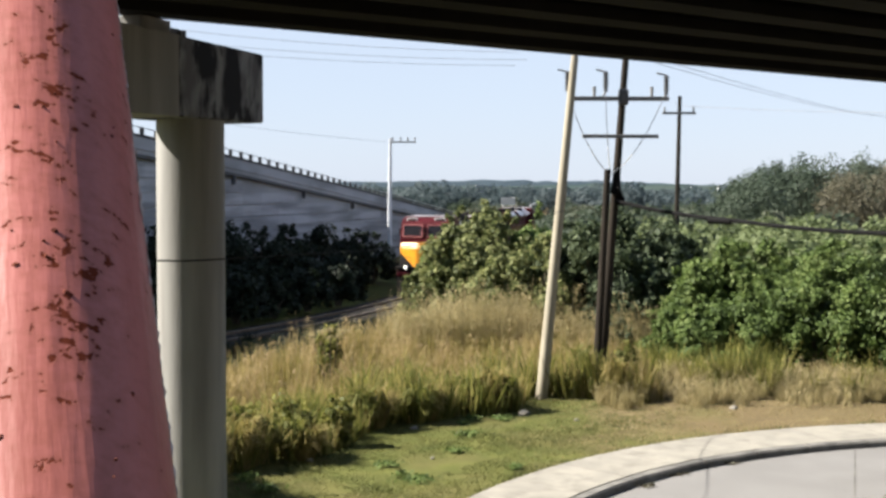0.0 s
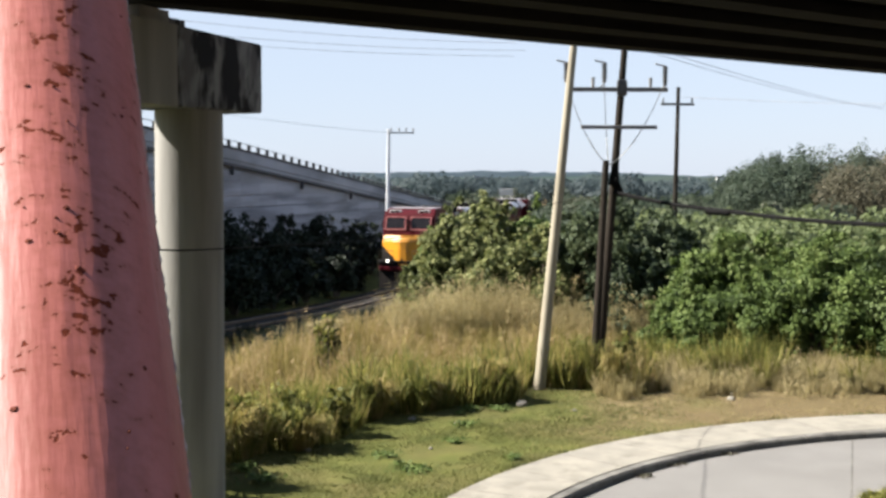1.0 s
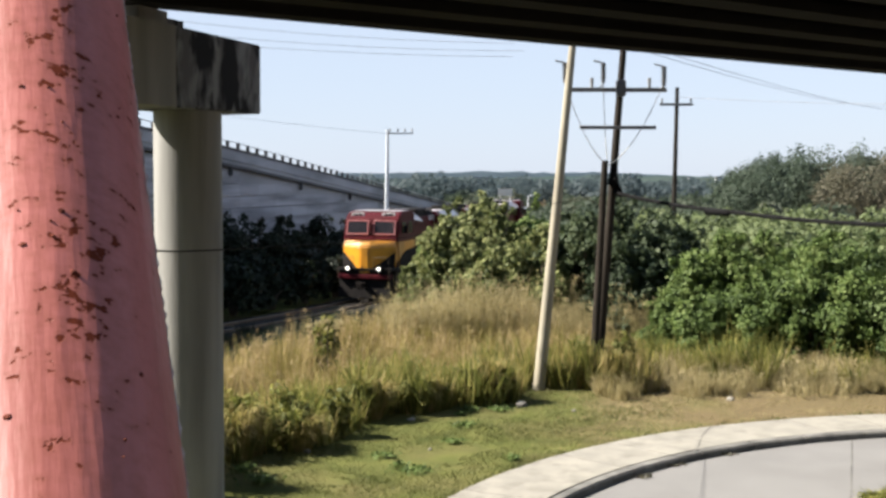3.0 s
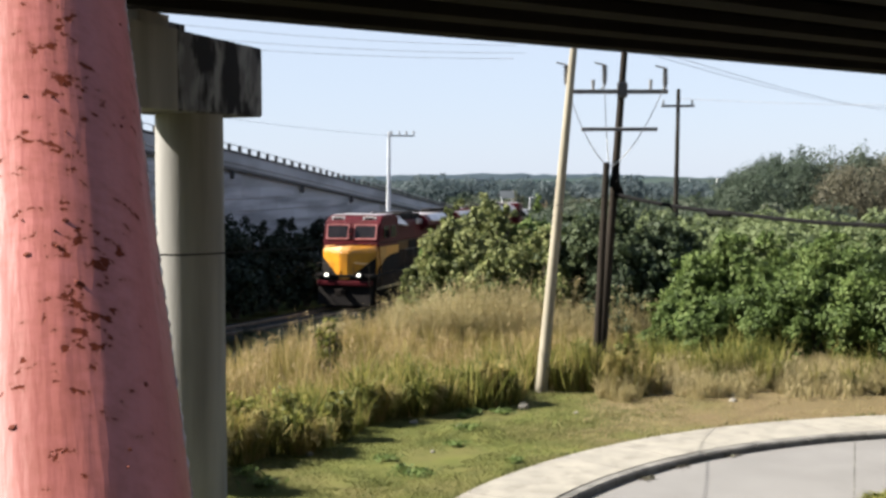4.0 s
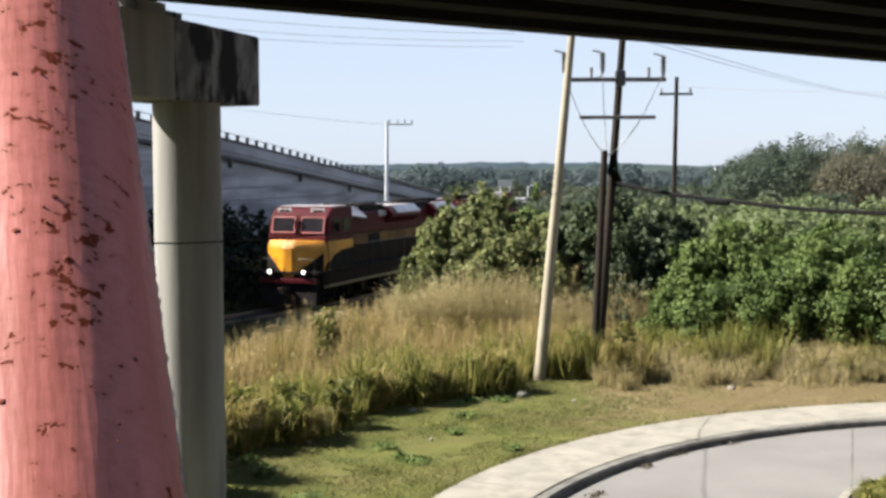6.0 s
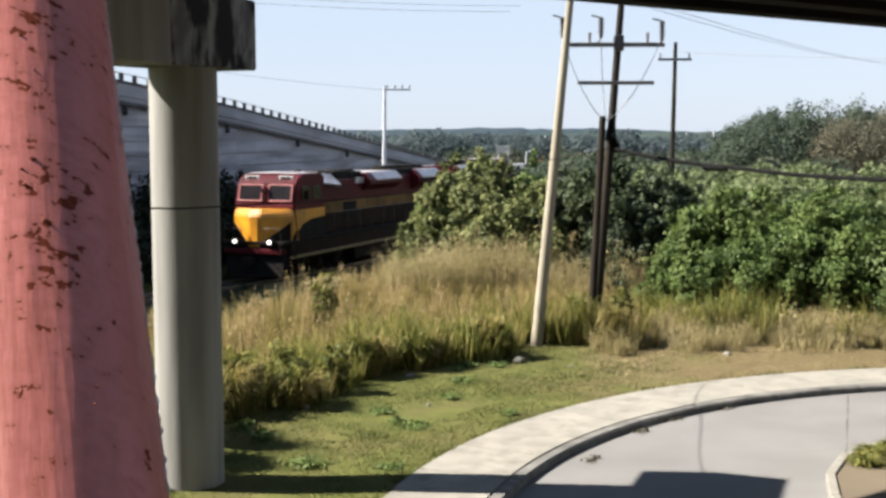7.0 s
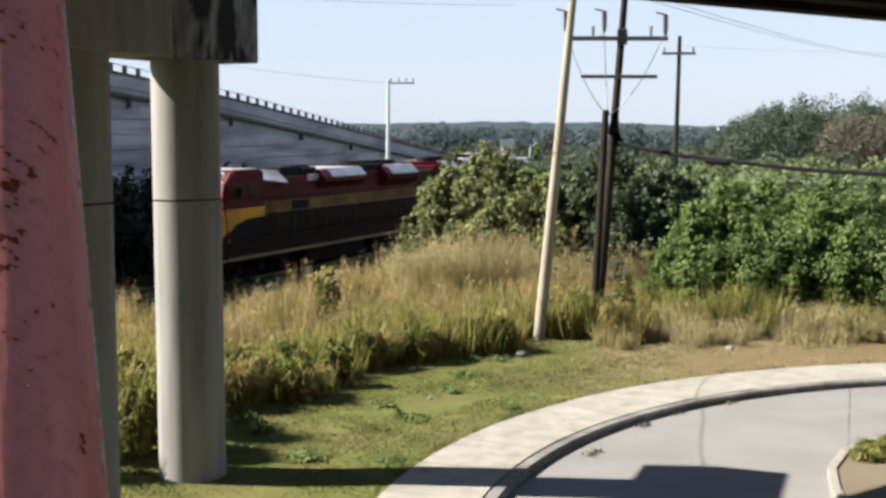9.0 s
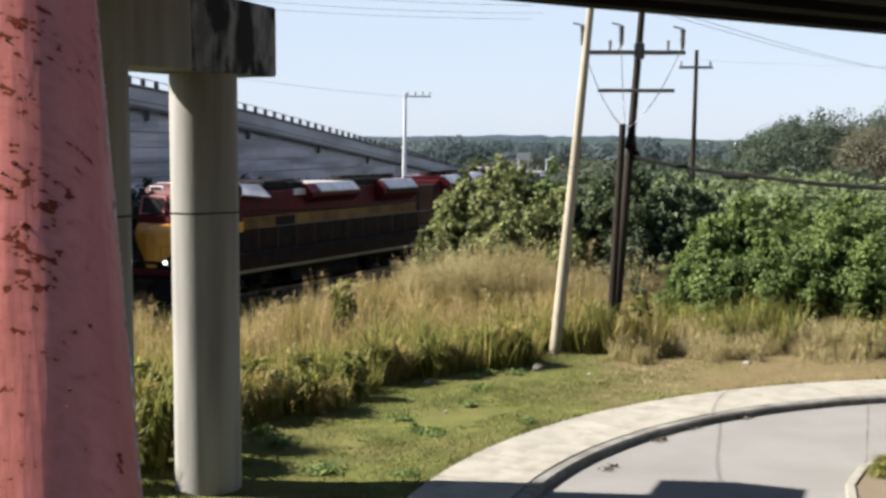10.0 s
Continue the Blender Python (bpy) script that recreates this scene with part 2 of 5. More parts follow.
def empty(name, m, label, category, group=""):
    ob = new(name)
    ob.empty_display_size = 0.3
    ob.matrix_world = m
    return tagged(ob, label, category, group)


def box(bm, c, size, m=None, bevel=0.0):
    r = bmesh.ops.create_cube(bm, size=1, matrix=(m or Matrix.Identity(4)) @ Matrix.Translation(c) @ Matrix.Diagonal((*size, 1)))
    if bevel:
        edges = list({e for v in r["verts"] for e in v.link_edges})
        bmesh.ops.bevel(bm, geom=edges, offset=bevel, segments=2, affect="EDGES", profile=0.6)


def round_sides(bm):
    """Smooth round sides that keep a hard rim at the ends."""
    for f in bm.faces:
        f.smooth = len(f.verts) == 4
        if not f.smooth:
            for e in f.edges:
                e.smooth = False


def rod(bm, a, b, r0, r1=None, n=10, caps=True):
    a, b = Vector(a), Vector(b)
    q = (b - a).to_track_quat("Z", "Y").to_matrix().to_4x4()
    bmesh.ops.create_cone(bm, cap_ends=caps, segments=n, radius1=r0, radius2=r0 if r1 is None else r1, depth=(b - a).length,
                          matrix=Matrix.Translation((a + b) / 2) @ q)


def tube(bm, pts, r, n=6):
    """One unbroken round wire or rail along the points."""
    P = [Vector(p) for p in pts]
    rings = []
    for i, p in enumerate(P):
        d = (P[min(i + 1, len(P) - 1)] - P[max(i - 1, 0)]).normalized()
        u = d.orthogonal().normalized() if not rings else (u - d * u.dot(d)).normalized()
        v = d.cross(u)
        rings.append([p + r * (math.cos(2 * math.pi * k / n) * u + math.sin(2 * math.pi * k / n) * v) for k in range(n)])
    loft(bm, rings)


def prism(bm, outline, y0, y1):
    """An outline in x and z, drawn out from y0 to y1."""
    a = [bm.verts.new((x, y0, z)) for x, z in outline]
    b = [bm.verts.new((x, y1, z)) for x, z in outline]
    bm.faces.new(a)
    bm.faces.new(b[::-1])
    for i in range(len(a)):
        j = (i + 1) % len(a)
        bm.faces.new((a[j], a[i], b[i], b[j]))
    bmesh.ops.recalc_face_normals(bm, faces=bm.faces)


def loft(bm, rings, close=True):
    vs = [[bm.verts.new(p) for p in ring] for ring in rings]
    n = len(rings[0])
    for a, b in zip(vs, vs[1:]):
        for i in range(n):
            j = (i + 1) % n
            bm.faces.new((a[i], a[j], b[j], b[i]))
    if close:
        bm.faces.new(vs[0][::-1])
        bm.faces.new(vs[-1])
    bmesh.ops.recalc_face_normals(bm, faces=bm.faces)


def quads(name, corners, mat, parent=None, label=""):
    """One mesh of loose four-cornered leaves or blades; corners: n x 4 x 3."""
    n = len(corners)
    me = bpy.data.meshes.new(name)
    me.vertices.add(4 * n)
    me.vertices.foreach_set("co", np.ascontiguousarray(corners, dtype=np.float32).ravel())
    me.loops.add(4 * n)
    me.loops.foreach_set("vertex_index", np.arange(4 * n, dtype=np.int32))
    me.polygons.add(n)
    me.polygons.foreach_set("loop_start", np.arange(0, 4 * n, 4, dtype=np.int32))
    me.update(calc_edges=True)
    me.materials.append(mat)
    ob = new(name, me)
    ob.parent = parent
    return tagged(ob, label)


def leaf_corners(rng, centres, outward, length, width):
    """A pointed leaf at each centre, its face turned roughly outward and upward."""
    n = len(centres)
    face = outward * 0.9 + rng.normal(size=(n, 3)) * 0.55
    face[:, 2] += 0.25
    face /= np.linalg.norm(face, axis=1)[:, None]
    a = np.cross(face, rng.normal(size=(n, 3)))
    a /= np.linalg.norm(a, axis=1)[:, None]
    b = np.cross(face, a)
    s = rng.uniform(0.6, 1.4, (n, 1))
    tip, side = a * length * s, b * width * s
    return np.stack((centres - tip * 0.5, centres + side * 0.5, centres + tip * 0.5, centres - side * 0.5), axis=1)


def blades(rng, roots, height, width, lean):
    """Grass blades as slim quads, each bent from its root."""
    n = len(roots)
    a = rng.uniform(0, 2 * np.pi, n)
    side = np.stack((np.cos(a), np.sin(a), 0 * a), axis=1) * (width * rng.uniform(0.6, 1.4, n))[:, None] * 0.5
    h = height * rng.uniform(0.55, 1.25, n)
    b = rng.uniform(0, 2 * np.pi, n)
    off = np.stack((np.cos(b), np.sin(b), 0 * b), axis=1) * (h * lean * rng.uniform(0, 1, n))[:, None]
    top = roots + off
    top[:, 2] += h
    return np.stack((roots - side, roots + side, top + side * 0.35, top - side * 0.35), axis=1)


# ---- line of the railway, in plan ----
TRACK_KNOTS = ((31.6, -23.73), (40.7, -15.82), (46.3, -11.41), (50.8, -8.7), (57.6, -5.76), (63.8, -3.28), (70.1, -1.24), (79.1, 1.13), (90.4, 3.62), (113.0, 7.34), (135.6, 10.17))
_fit = np.polyfit([k[0] for k in TRACK_KNOTS], [k[1] for k in TRACK_KNOTS], 5)
_ys = np.linspace(30, 136, 3000)
_xs = np.polyval(_fit, _ys)
_run = np.concatenate(([0], np.cumsum(np.hypot(np.diff(_xs), np.diff(_ys)))))
RAIL = -0.02


def track_at(s):
    """The track's centre, s metres from its near end."""
    return Vector((float(np.interp(s, _run, _xs)), float(np.interp(s, _run, _ys)), RAIL))


# ---- ground, road, pavement ----
HUB = (13.9, 15.6)          # centre of the turning loop
R_ROAD, R_KERB, R_WALK = 13.35, 13.62, 15.35


def ring_sheet(name, radii, heights, a0, a1, n, mat, bumps=0.0, parent=None):
    """A sheet of rings round the hub, from angle a0 to a1 in degrees."""
    closed = abs(a1 - a0) >= 360
    bm = bmesh.new()
    rows = []
    for r, z in zip(radii, heights):
        row = []
        for i in range(n if closed else n + 1):
            a = radians(a0 + (a1 - a0) * i / n)
            x, y = HUB[0] + r * math.cos(a), HUB[1] + r * math.sin(a)
            dz = bumps * noise.noise((x * 0.25, y * 0.25, 0)) if 17 < r < 300 else 0.0
            if bumps:  # the railway lies in a shallow dip
                off = abs(x - float(np.interp(y, _ys, _xs))) if 28 < y < 140 else 99.0
                dz -= 0.42 * max(0.0, min(1.0, (9.0 - off) / 4.0))
            row.append(bm.verts.new((x, y, z + dz)))
        rows.append(row)
    for a, b in zip(rows, rows[1:]):
        for i in range(len(a) if closed else len(a) - 1):
            j = (i + 1) % len(a)
            bm.faces.new((a[i], b[i], b[j], a[j]))
    bmesh.ops.recalc_face_normals(bm, faces=bm.faces)
    for f in bm.faces:
        f.smooth = True
    return part(name, bm, mat, parent)


def ground_material():
    """Mown turf near the pavement, dry earth and straw further out, in broad patches."""
    m = material("grassy_ground", (0.082, 0.086, 0.026), (0.052, 0.06, 0.018), 1.5, 0.95, 0, 1.0, 11, shine=0.03, dirt=(0.09, 0.074, 0.034), dirt_scale=0.4, dirt_amount=0.75)
    nt = m.node_tree
    p = nt.nodes["Principled BSDF"]
    green = p.inputs["Base Color"].links[0].from_socket
    co = nt.nodes.new("ShaderNodeTexCoord")
    xyz = nt.nodes.new("ShaderNodeSeparateXYZ")
    nt.links.new(co.outputs["Object"], xyz.inputs[0])
    n = nt.nodes.new("ShaderNodeTexNoise")
    n.inputs["Scale"].default_value, n.inputs["Detail"].default_value = 0.45, 6
    nt.links.new(co.outputs["Object"], n.inputs["Vector"])
    add = nt.nodes.new("ShaderNodeMath")
    add.operation = "MULTIPLY_ADD"
    add.inputs[1].default_value = 14.0
    nt.links.new(n.outputs["Fac"], add.inputs[0])
    nt.links.new(xyz.outputs["X"], add.inputs[2])
    r = nt.nodes.new("ShaderNodeMapRange")
    r.inputs["From Min"].default_value, r.inputs["From Max"].default_value = 9.5, 13.5
    r.inputs["To Max"].default_value = 0.85
    nt.links.new(add.outputs[0], r.inputs["Value"])
    mix = nt.nodes.new("ShaderNodeMix")
    mix.data_type = "RGBA"
    nt.links.new(r.outputs["Result"], mix.inputs["Factor"])
    nt.links.new(green, mix.inputs["A"])
    mix.inputs["B"].default_value = (0.1, 0.074, 0.042, 1)
    nt.links.new(mix.outputs["Result"], p.inputs["Base Color"])
    return m


ground_radii = [12, 15.36, 15.8, 17, 19, 21.5, 24, 27, 30, 32, 34, 36, 38, 40, 42, 44, 46, 48, 50, 52, 55, 58, 61, 64, 68, 72, 76, 80, 85, 90, 96, 102, 110, 120, 180, 300, 600, 1300, 4500]
tagged(ring_sheet("ground", ground_radii, [-0.3, 0.12, 0.11] + [0.06] * (len(ground_radii) - 3), 0, 360, 300, ground_material(), 0.10),
       "patchy green and straw-coloured grassy ground", "ground", kind="structure")
tagged(ring_sheet("road", [0.01, 4, 8, R_ROAD], [0.0, 0.0, 0.0, 0.0], 0, 360, 120, M_ROAD), "pale worn concrete road surface of a turning loop", "road", kind="structure")
walk_sheet = tagged(new("pavement"), "pale cracked concrete pavement along the curved road", "pavement", kind="structure")
kerb_row = tagged(new("kerb"), "worn dark-edged concrete kerb stones along the pavement", "kerb", kind="structure")


def ring_block(name, r0, r1, z0, z1, a0, a1, n, mat, parent, bevel=0.02):
    bm = bmesh.new()
    rings = []
    for i in range(n + 1):
        a = radians(a0 + (a1 - a0) * i / n)
        c, s = math.cos(a), math.sin(a)
        rings.append([(HUB[0] + r * c, HUB[1] + r * s, z) for r, z in
                      ((r0, z0), (r0, z1 - bevel), (r0 + bevel, z1), (r1 - bevel, z1), (r1, z1 - bevel), (r1, z0))])
    loft(bm, rings)
    return part(name, bm, mat, parent)


rng = np.random.default_rng(5)
angle = 60.0
while angle < 215:
    step = 7.0
    ring_block("paving_slab", R_KERB + 0.006, R_WALK, -0.2, 0.15 + rng.uniform(-0.004, 0.004), angle + 0.03, angle + step - 0.03, 6, M_WALK, walk_sheet)
    for k in range(2):
        a = angle + k * step / 2
        ring_block("kerb_stone", R_ROAD, R_KERB, -0.2, 0.155 + rng.uniform(-0.006, 0.006), a + 0.04, a + step / 2 - 0.04, 4, M_KERB, kerb_row, 0.04)
    angle += step

# joints sawn in the road slab
bm = bmesh.new()
for x0, y0, x1, y1 in ((7.9, 22.4, 10.0, 28.4), (3.4, 18.0, 0.75, 18.6), (2.0, 14.0, 13.9, 15.6)):
    d = Vector((x1 - x0, y1 - y0, 0))
    box(bm, ((x0 + x1) / 2, (y0 + y1) / 2, 0.003), (d.length, 0.035, 0.004), None)
    vs = bm.verts[-8:]
    bmesh.ops.rotate(bm, cent=((x0 + x1) / 2, (y0 + y1) / 2, 0), matrix=Matrix.Rotation(math.atan2(d.y, d.x), 3, "Z"), verts=vs)
tagged(part("road_joint", bm, M_KERB), "dark joint lines across the concrete road", "road joint", kind="structure")


def island():
    """Raised island of earth and grass inside the loop, with a kerb round its nose."""
    thing = tagged(new("traffic_island"), "earth traffic island with a white kerb and weeds", "traffic island", kind="structure")
    path = [(6.5, 17.5), (6.75, 19.6), (7.1, 20.9), (7.75, 22.1), (8.6, 22.9), (9.8, 23.3), (11.5, 23.2), (14, 22), (16, 19)]
    bm = bmesh.new()
    top = [bm.verts.new((x, y, 0.14)) for x, y in path] + [bm.verts.new((16, 12, 0.14)), bm.verts.new((9, 11, 0.14))]
    bm.faces.new(top)
    r = bmesh.ops.extrude_face_region(bm, geom=list(bm.faces))
    bmesh.ops.translate(bm, vec=(0, 0, -0.2), verts=[v for v in r["geom"] if isinstance(v, bmesh.types.BMVert)])
    bmesh.ops.recalc_face_normals(bm, faces=bm.faces)
    part("earth_fill", bm, M_EARTH, thing)
    for (x0, y0), (x1, y1) in zip(path, path[1:]):
        bm = bmesh.new()
        d = Vector((x1 - x0, y1 - y0, 0))
        box(bm, (0, 0, 0.06), (d.length - 0.02, 0.16, 0.24), Matrix.Translation(((x0 + x1) / 2, (y0 + y1) / 2, 0)) @ Matrix.Rotation(math.atan2(d.y, d.x), 4, "Z"), 0.02)
        part("kerb_stone", bm, M_WALK, thing)


island()


# ---- overpass ----
EDGE = Vector((-4.17, 19.3, 0))
ALONG = Vector((0.822, 0.569, 0)).normalized()
INWARD = Vector((0.569, -0.822, 0)).normalized()
BRIDGE = Matrix((( ALONG.x, -INWARD.x, 0, EDGE.x), (ALONG.y, -INWARD.y, 0, EDGE.y), (0, 0, 1, 0), (0, 0, 0, 1)))


def overpass():
    thing = tagged(new("overpass_deck"), "concrete girder bridge deck with underside shade in its near-black colour", "bridge", kind="structure")
    thing.matrix_world = BRIDGE
    x0, x1 = -9.0, 70.0
    # the inner girders and slab width are unseen, added to block sky light
    for k in range(9):
        y = -0.32 - k * 1.75
        bm = bmesh.new()
        outline = [(-0.32, 8.92), (0.32, 8.92), (0.32, 9.1), (0.1, 9.28), (0.1, 10.0), (0.42, 10.14), (0.42, 10.28), (-0.42, 10.28), (-0.42, 10.14), (-0.1, 10.0), (-0.1, 9.28), (-0.32, 9.1)]
        a = [bm.verts.new((x0, y + p, z)) for p, z in outline]
        b = [bm.verts.new((x1, y + p, z)) for p, z in outline]
        bm.faces.new(a)
        bm.faces.new(b[::-1])
        for i in range(len(a)):
            j = (i + 1) % len(a)
            bm.faces.new((a[j], a[i], b[i], b[j]))
        bmesh.ops.recalc_face_normals(bm, faces=bm.faces)
        part("girder", bm, M_DECK_SHADE, thing)
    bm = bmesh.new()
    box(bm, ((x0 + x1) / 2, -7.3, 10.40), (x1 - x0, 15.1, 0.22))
    part("deck_slab", bm, M_DECK_SHADE, thing)
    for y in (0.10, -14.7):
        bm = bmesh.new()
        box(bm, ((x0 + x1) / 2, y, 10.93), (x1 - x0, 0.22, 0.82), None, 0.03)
        part("parapet", bm, M_DECK_SHADE, thing)
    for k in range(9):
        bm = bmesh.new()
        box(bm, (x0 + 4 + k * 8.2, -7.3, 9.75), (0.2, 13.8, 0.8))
        part("cross_beam", bm, M_DECK_SHADE, thing)


overpass()

def sky_blockers():
    """Unseen earth slope under the viewpoint, rising to a wall; both block sky light."""
    bm = bmesh.new()
    prism(bm, [(-3.0, -0.4), (-3.0, 4.6), (1.0, 4.5), (7.5, -0.4)], -16, 16)
    bmesh.ops.rotate(bm, cent=(0, 0, 0), matrix=Matrix.Rotation(radians(90), 3, "Z"), verts=bm.verts)
    tagged(part("embankment", bm, M_EARTH), "unseen dry earth slope added under the viewpoint to cut sky light", "embankment", kind="structure")
    # unseen wall, added to keep sky light off the pipe and pier
    bm = bmesh.new()
    box(bm, (0, -3.3, 5.0), (32, 0.6, 11.5), None, 0.03)
    tagged(part("sky_block_wall", bm, M_DECK_SHADE), "unseen dark wall added behind the viewpoint to block sky light", "wall", kind="structure")


sky_blockers()

COL_A, COL_B = Vector((-4.39, 20.78, 0)), Vector((-5.50, 17.9, 0))
CAP_DIR = (COL_A - COL_B).normalized()
CAP = Matrix(((CAP_DIR.x, -CAP_DIR.y, 0, COL_A.x), (CAP_DIR.y, CAP_DIR.x, 0, COL_A.y), (0, 0, 1, 0), (0, 0, 0, 1)))


def bridge_pier():
    thing = tagged(new("bridge_pier"), "round concrete bridge columns under a stained cap beam", "bridge pier", kind="structure")
    thing.matrix_world = CAP
    spacing = (COL_A - COL_B).length
    # the inner columns and cap length are unseen, added under the widened deck
    for k in range(5):
        bm = bmesh.new()
        rod(bm, (-spacing * k, 0, -0.3), (-spacing * k, 0, 7.40), 0.585, n=48)
        round_sides(bm)
        part("column", bm, M_CONCRETE, thing)
    # sheltered part under the deck, weathered part outside it
    bm = bmesh.new()
    outline = [(-14.2, 8.70), (-14.2, 7.6), (-13.2, 7.38), (-1.31, 7.38), (-1.31, 8.70)]
    prism(bm, outline, -0.65, 0.65)
    part("cap_beam", bm, M_CONCRETE, thing)
    bm = bmesh.new()
    prism(bm, [(-1.308, 8.695), (-1.308, 7.385), (1.43, 7.42), (1.43, 8.67)], -0.645, 0.645)
    bmesh.ops.bevel(bm, geom=list(bm.edges), offset=0.025, segments=2, affect="EDGES")
    part("cap_beam_end", bm, M_STAINED, thing, "concrete cap end streaked with black rain stains")
    bm = bmesh.new()
    box(bm, (-1.75, -0.1, 8.81), (0.8, 0.85, 0.22), None, 0.02)
    part("bearing_block", bm, M_CONCRETE, thing)
    bm = bmesh.new()
    box(bm, (-0.95, 0, 8.76), (0.5, 0.8, 0.18), None, 0.02)
    part("shear_key", bm, M_STAINED, thing)


bridge_pier()


# ---- ramp with its retaining wall ----
# plan of the wall's face: x, y and the height of its top
RAMP = [(-23.0, 33.0, 10.1), (-18.5, 47.3, 9.64), (-15.2, 60.2, 8.9), (-12.2, 72.0, 8.05), (-8.9, 87.7, 6.9), (-4.8, 106.6, 5.47), (-0.5, 127.0, 3.96), (3.4, 146.0, 2.6), (7.3, 165.0, 0.9)]


def ramp_at(u):
    """A place on the wall's face, u from 0 to the number of stretches."""
    i = min(int(u), len(RAMP) - 2)
    f = u - i
    return Vector(RAMP[i]).lerp(Vector(RAMP[i + 1]), f)


def ramp_wall():
    thing = tagged(new("retaining_wall"), "grey concrete panel retaining wall of a descending road ramp", "retaining wall", kind="structure")
    n = 320
    pts = [ramp_at((len(RAMP) - 1) * i / n) for i in range(n + 1)]
    back = Vector((-0.975, 0.22, 0))
    bm = bmesh.new()
    loft(bm, [[(p.x, p.y, -0.3), (p.x, p.y, p.z - 1.0), *[(q.x, q.y, p.z - 1.0) for q in [p + back * 9]], *[(q.x, q.y, -0.3) for q in [p + back * 9]]] for p in pts])
    part("ramp_fill", bm, M_WALL, thing)
    bm = bmesh.new()
    out = Vector((0.975, -0.22, 0))
    loft(bm, [[tuple(p + out * a + Vector((0, 0, b))) for a, b in ((0.12, -1.0), (0.12, -0.75), (0.16, -0.7), (0.05, -0.02), (-0.2, -0.02), (-0.3, -1.0))] for p in pts])
    part("parapet", bm, M_WALL, thing)
    bm = bmesh.new()
    loft(bm, [[tuple(p + out * a + Vector((0, 0, b))) for a, b in ((0.24, -1.16), (0.24, -0.98), (-0.1, -0.98), (-0.1, -1.16))] for p in pts])
    part("ledge", bm, M_WALL_DARK, thing, "dark weathered ledge below the parapet")
    bm = bmesh.new()
    loft(bm, [[tuple(p + out * a + Vector((0, 0, b))) for a, b in ((0.1, -0.08), (0.1, 0.06), (-0.25, 0.06), (-0.25, -0.08))] for p in pts])
    part("coping", bm, M_WALL_DARK, thing, "black-stained coping along the parapet")
    bm = bmesh.new()
    tube(bm, [p + Vector((0, 0, 0.42)) for p in pts[::2]], 0.028)
    part("handrail", bm, M_GREY_METAL, thing)
    # posts and panels, evenly along the face
    run, acc = [pts[0]], 0.0
    for a, b in zip(pts, pts[1:]):
        acc += (b - a).length
        if acc >= 1.25:
            run.append(b)
            acc = 0.0
    bm = bmesh.new()
    box(bm, (0, 0, 0.22), (0.2, 0.26, 0.44), None, 0.03)
    post = part("rail_post", bm, M_DARK_METAL, thing)
    post.location = run[0]
    for p in run[1:]:
        q = post.copy()
        scene.collection.objects.link(q)
        q.location = p
    # drain spouts under the ledge
    for p in run[3::8]:
        bm = bmesh.new()
        box(bm, (p.x + 0.2, p.y - 0.04, p.z - 1.4), (0.22, 0.22, 0.5), None, 0.03)
        part("drain_spout", bm, M_WALL_DARK, thing)
    # courses of panels, those along the railway as pieces of their own
    pm = bpy.data.meshes.new("wall_panel")
    bm = bmesh.new()
    box(bm, (0, 0, 0), (0.10, 1.0, 0.69))
    bm.to_mesh(pm)
    bm.free()
    pm.materials.append(M_PANEL)
    rest = bmesh.new()
    made = 0
    for i in range(2, len(RAMP)):
        a, b = Vector(RAMP[i - 1]), Vector(RAMP[i])
        span = Vector((b.x - a.x, b.y - a.y, 0))
        side = Vector((span.y, -span.x, 0)).normalized()
        turn = Matrix.Rotation(math.atan2(span.y, span.x) - math.pi / 2, 4, "Z")
        count = int(span.length / 3.0)
        pitch = span.length / count
        for k in range(count):
            for r in range(12):
                f = (k + 0.5) / count
                p = a.lerp(b, f)
                z = 0.4 + r * 0.75
                if z + 0.34 > a.lerp(b, (k + 1) / count).z - 1.18:
                    break
                m = Matrix.Translation((p.x + side.x * 0.045, p.y + side.y * 0.045, z)) @ turn @ Matrix.Diagonal((1, pitch - 0.008, 1, 1))
                if z > 2.2 and made < 300:
                    q = new("wall_panel", pm)
                    q.parent = thing
                    q.matrix_world = m
                    made += 1
                else:
                    box(rest, (0, 0, 0), (0.10, 1.0, 0.69), m)
    tagged(part("panel_courses", rest, M_PANEL, thing), kind="stuff")


def panel_material():
    m = material("wall_panel_concrete", (0.285, 0.292, 0.315), (0.215, 0.221, 0.24), 0.5, 0.9, 0, 0.2, 8, shine=0.2, dirt=(0.1, 0.103, 0.112), dirt_scale=0.5, dirt_amount=0.7, stretch=(0.25, 0.25, 3.4), world_space=True)
    nt = m.node_tree
    info = nt.nodes.new("ShaderNodeObjectInfo")
    hsv = nt.nodes.new("ShaderNodeHueSaturation")
    r = nt.nodes.new("ShaderNodeMapRange")
    r.inputs["To Min"].default_value, r.inputs["To Max"].default_value = 0.88, 1.08
    nt.links.new(info.outputs["Random"], r.inputs["Value"])
    p = nt.nodes["Principled BSDF"]
    src = p.inputs["Base Color"].links[0].from_socket
    nt.links.new(src, hsv.inputs["Color"])
    nt.links.new(r.outputs["Result"], hsv.inputs["Value"])
    nt.links.new(hsv.outputs["Color"], p.inputs["Base Color"])
    return m


M_PANEL = panel_material()
ramp_wall()

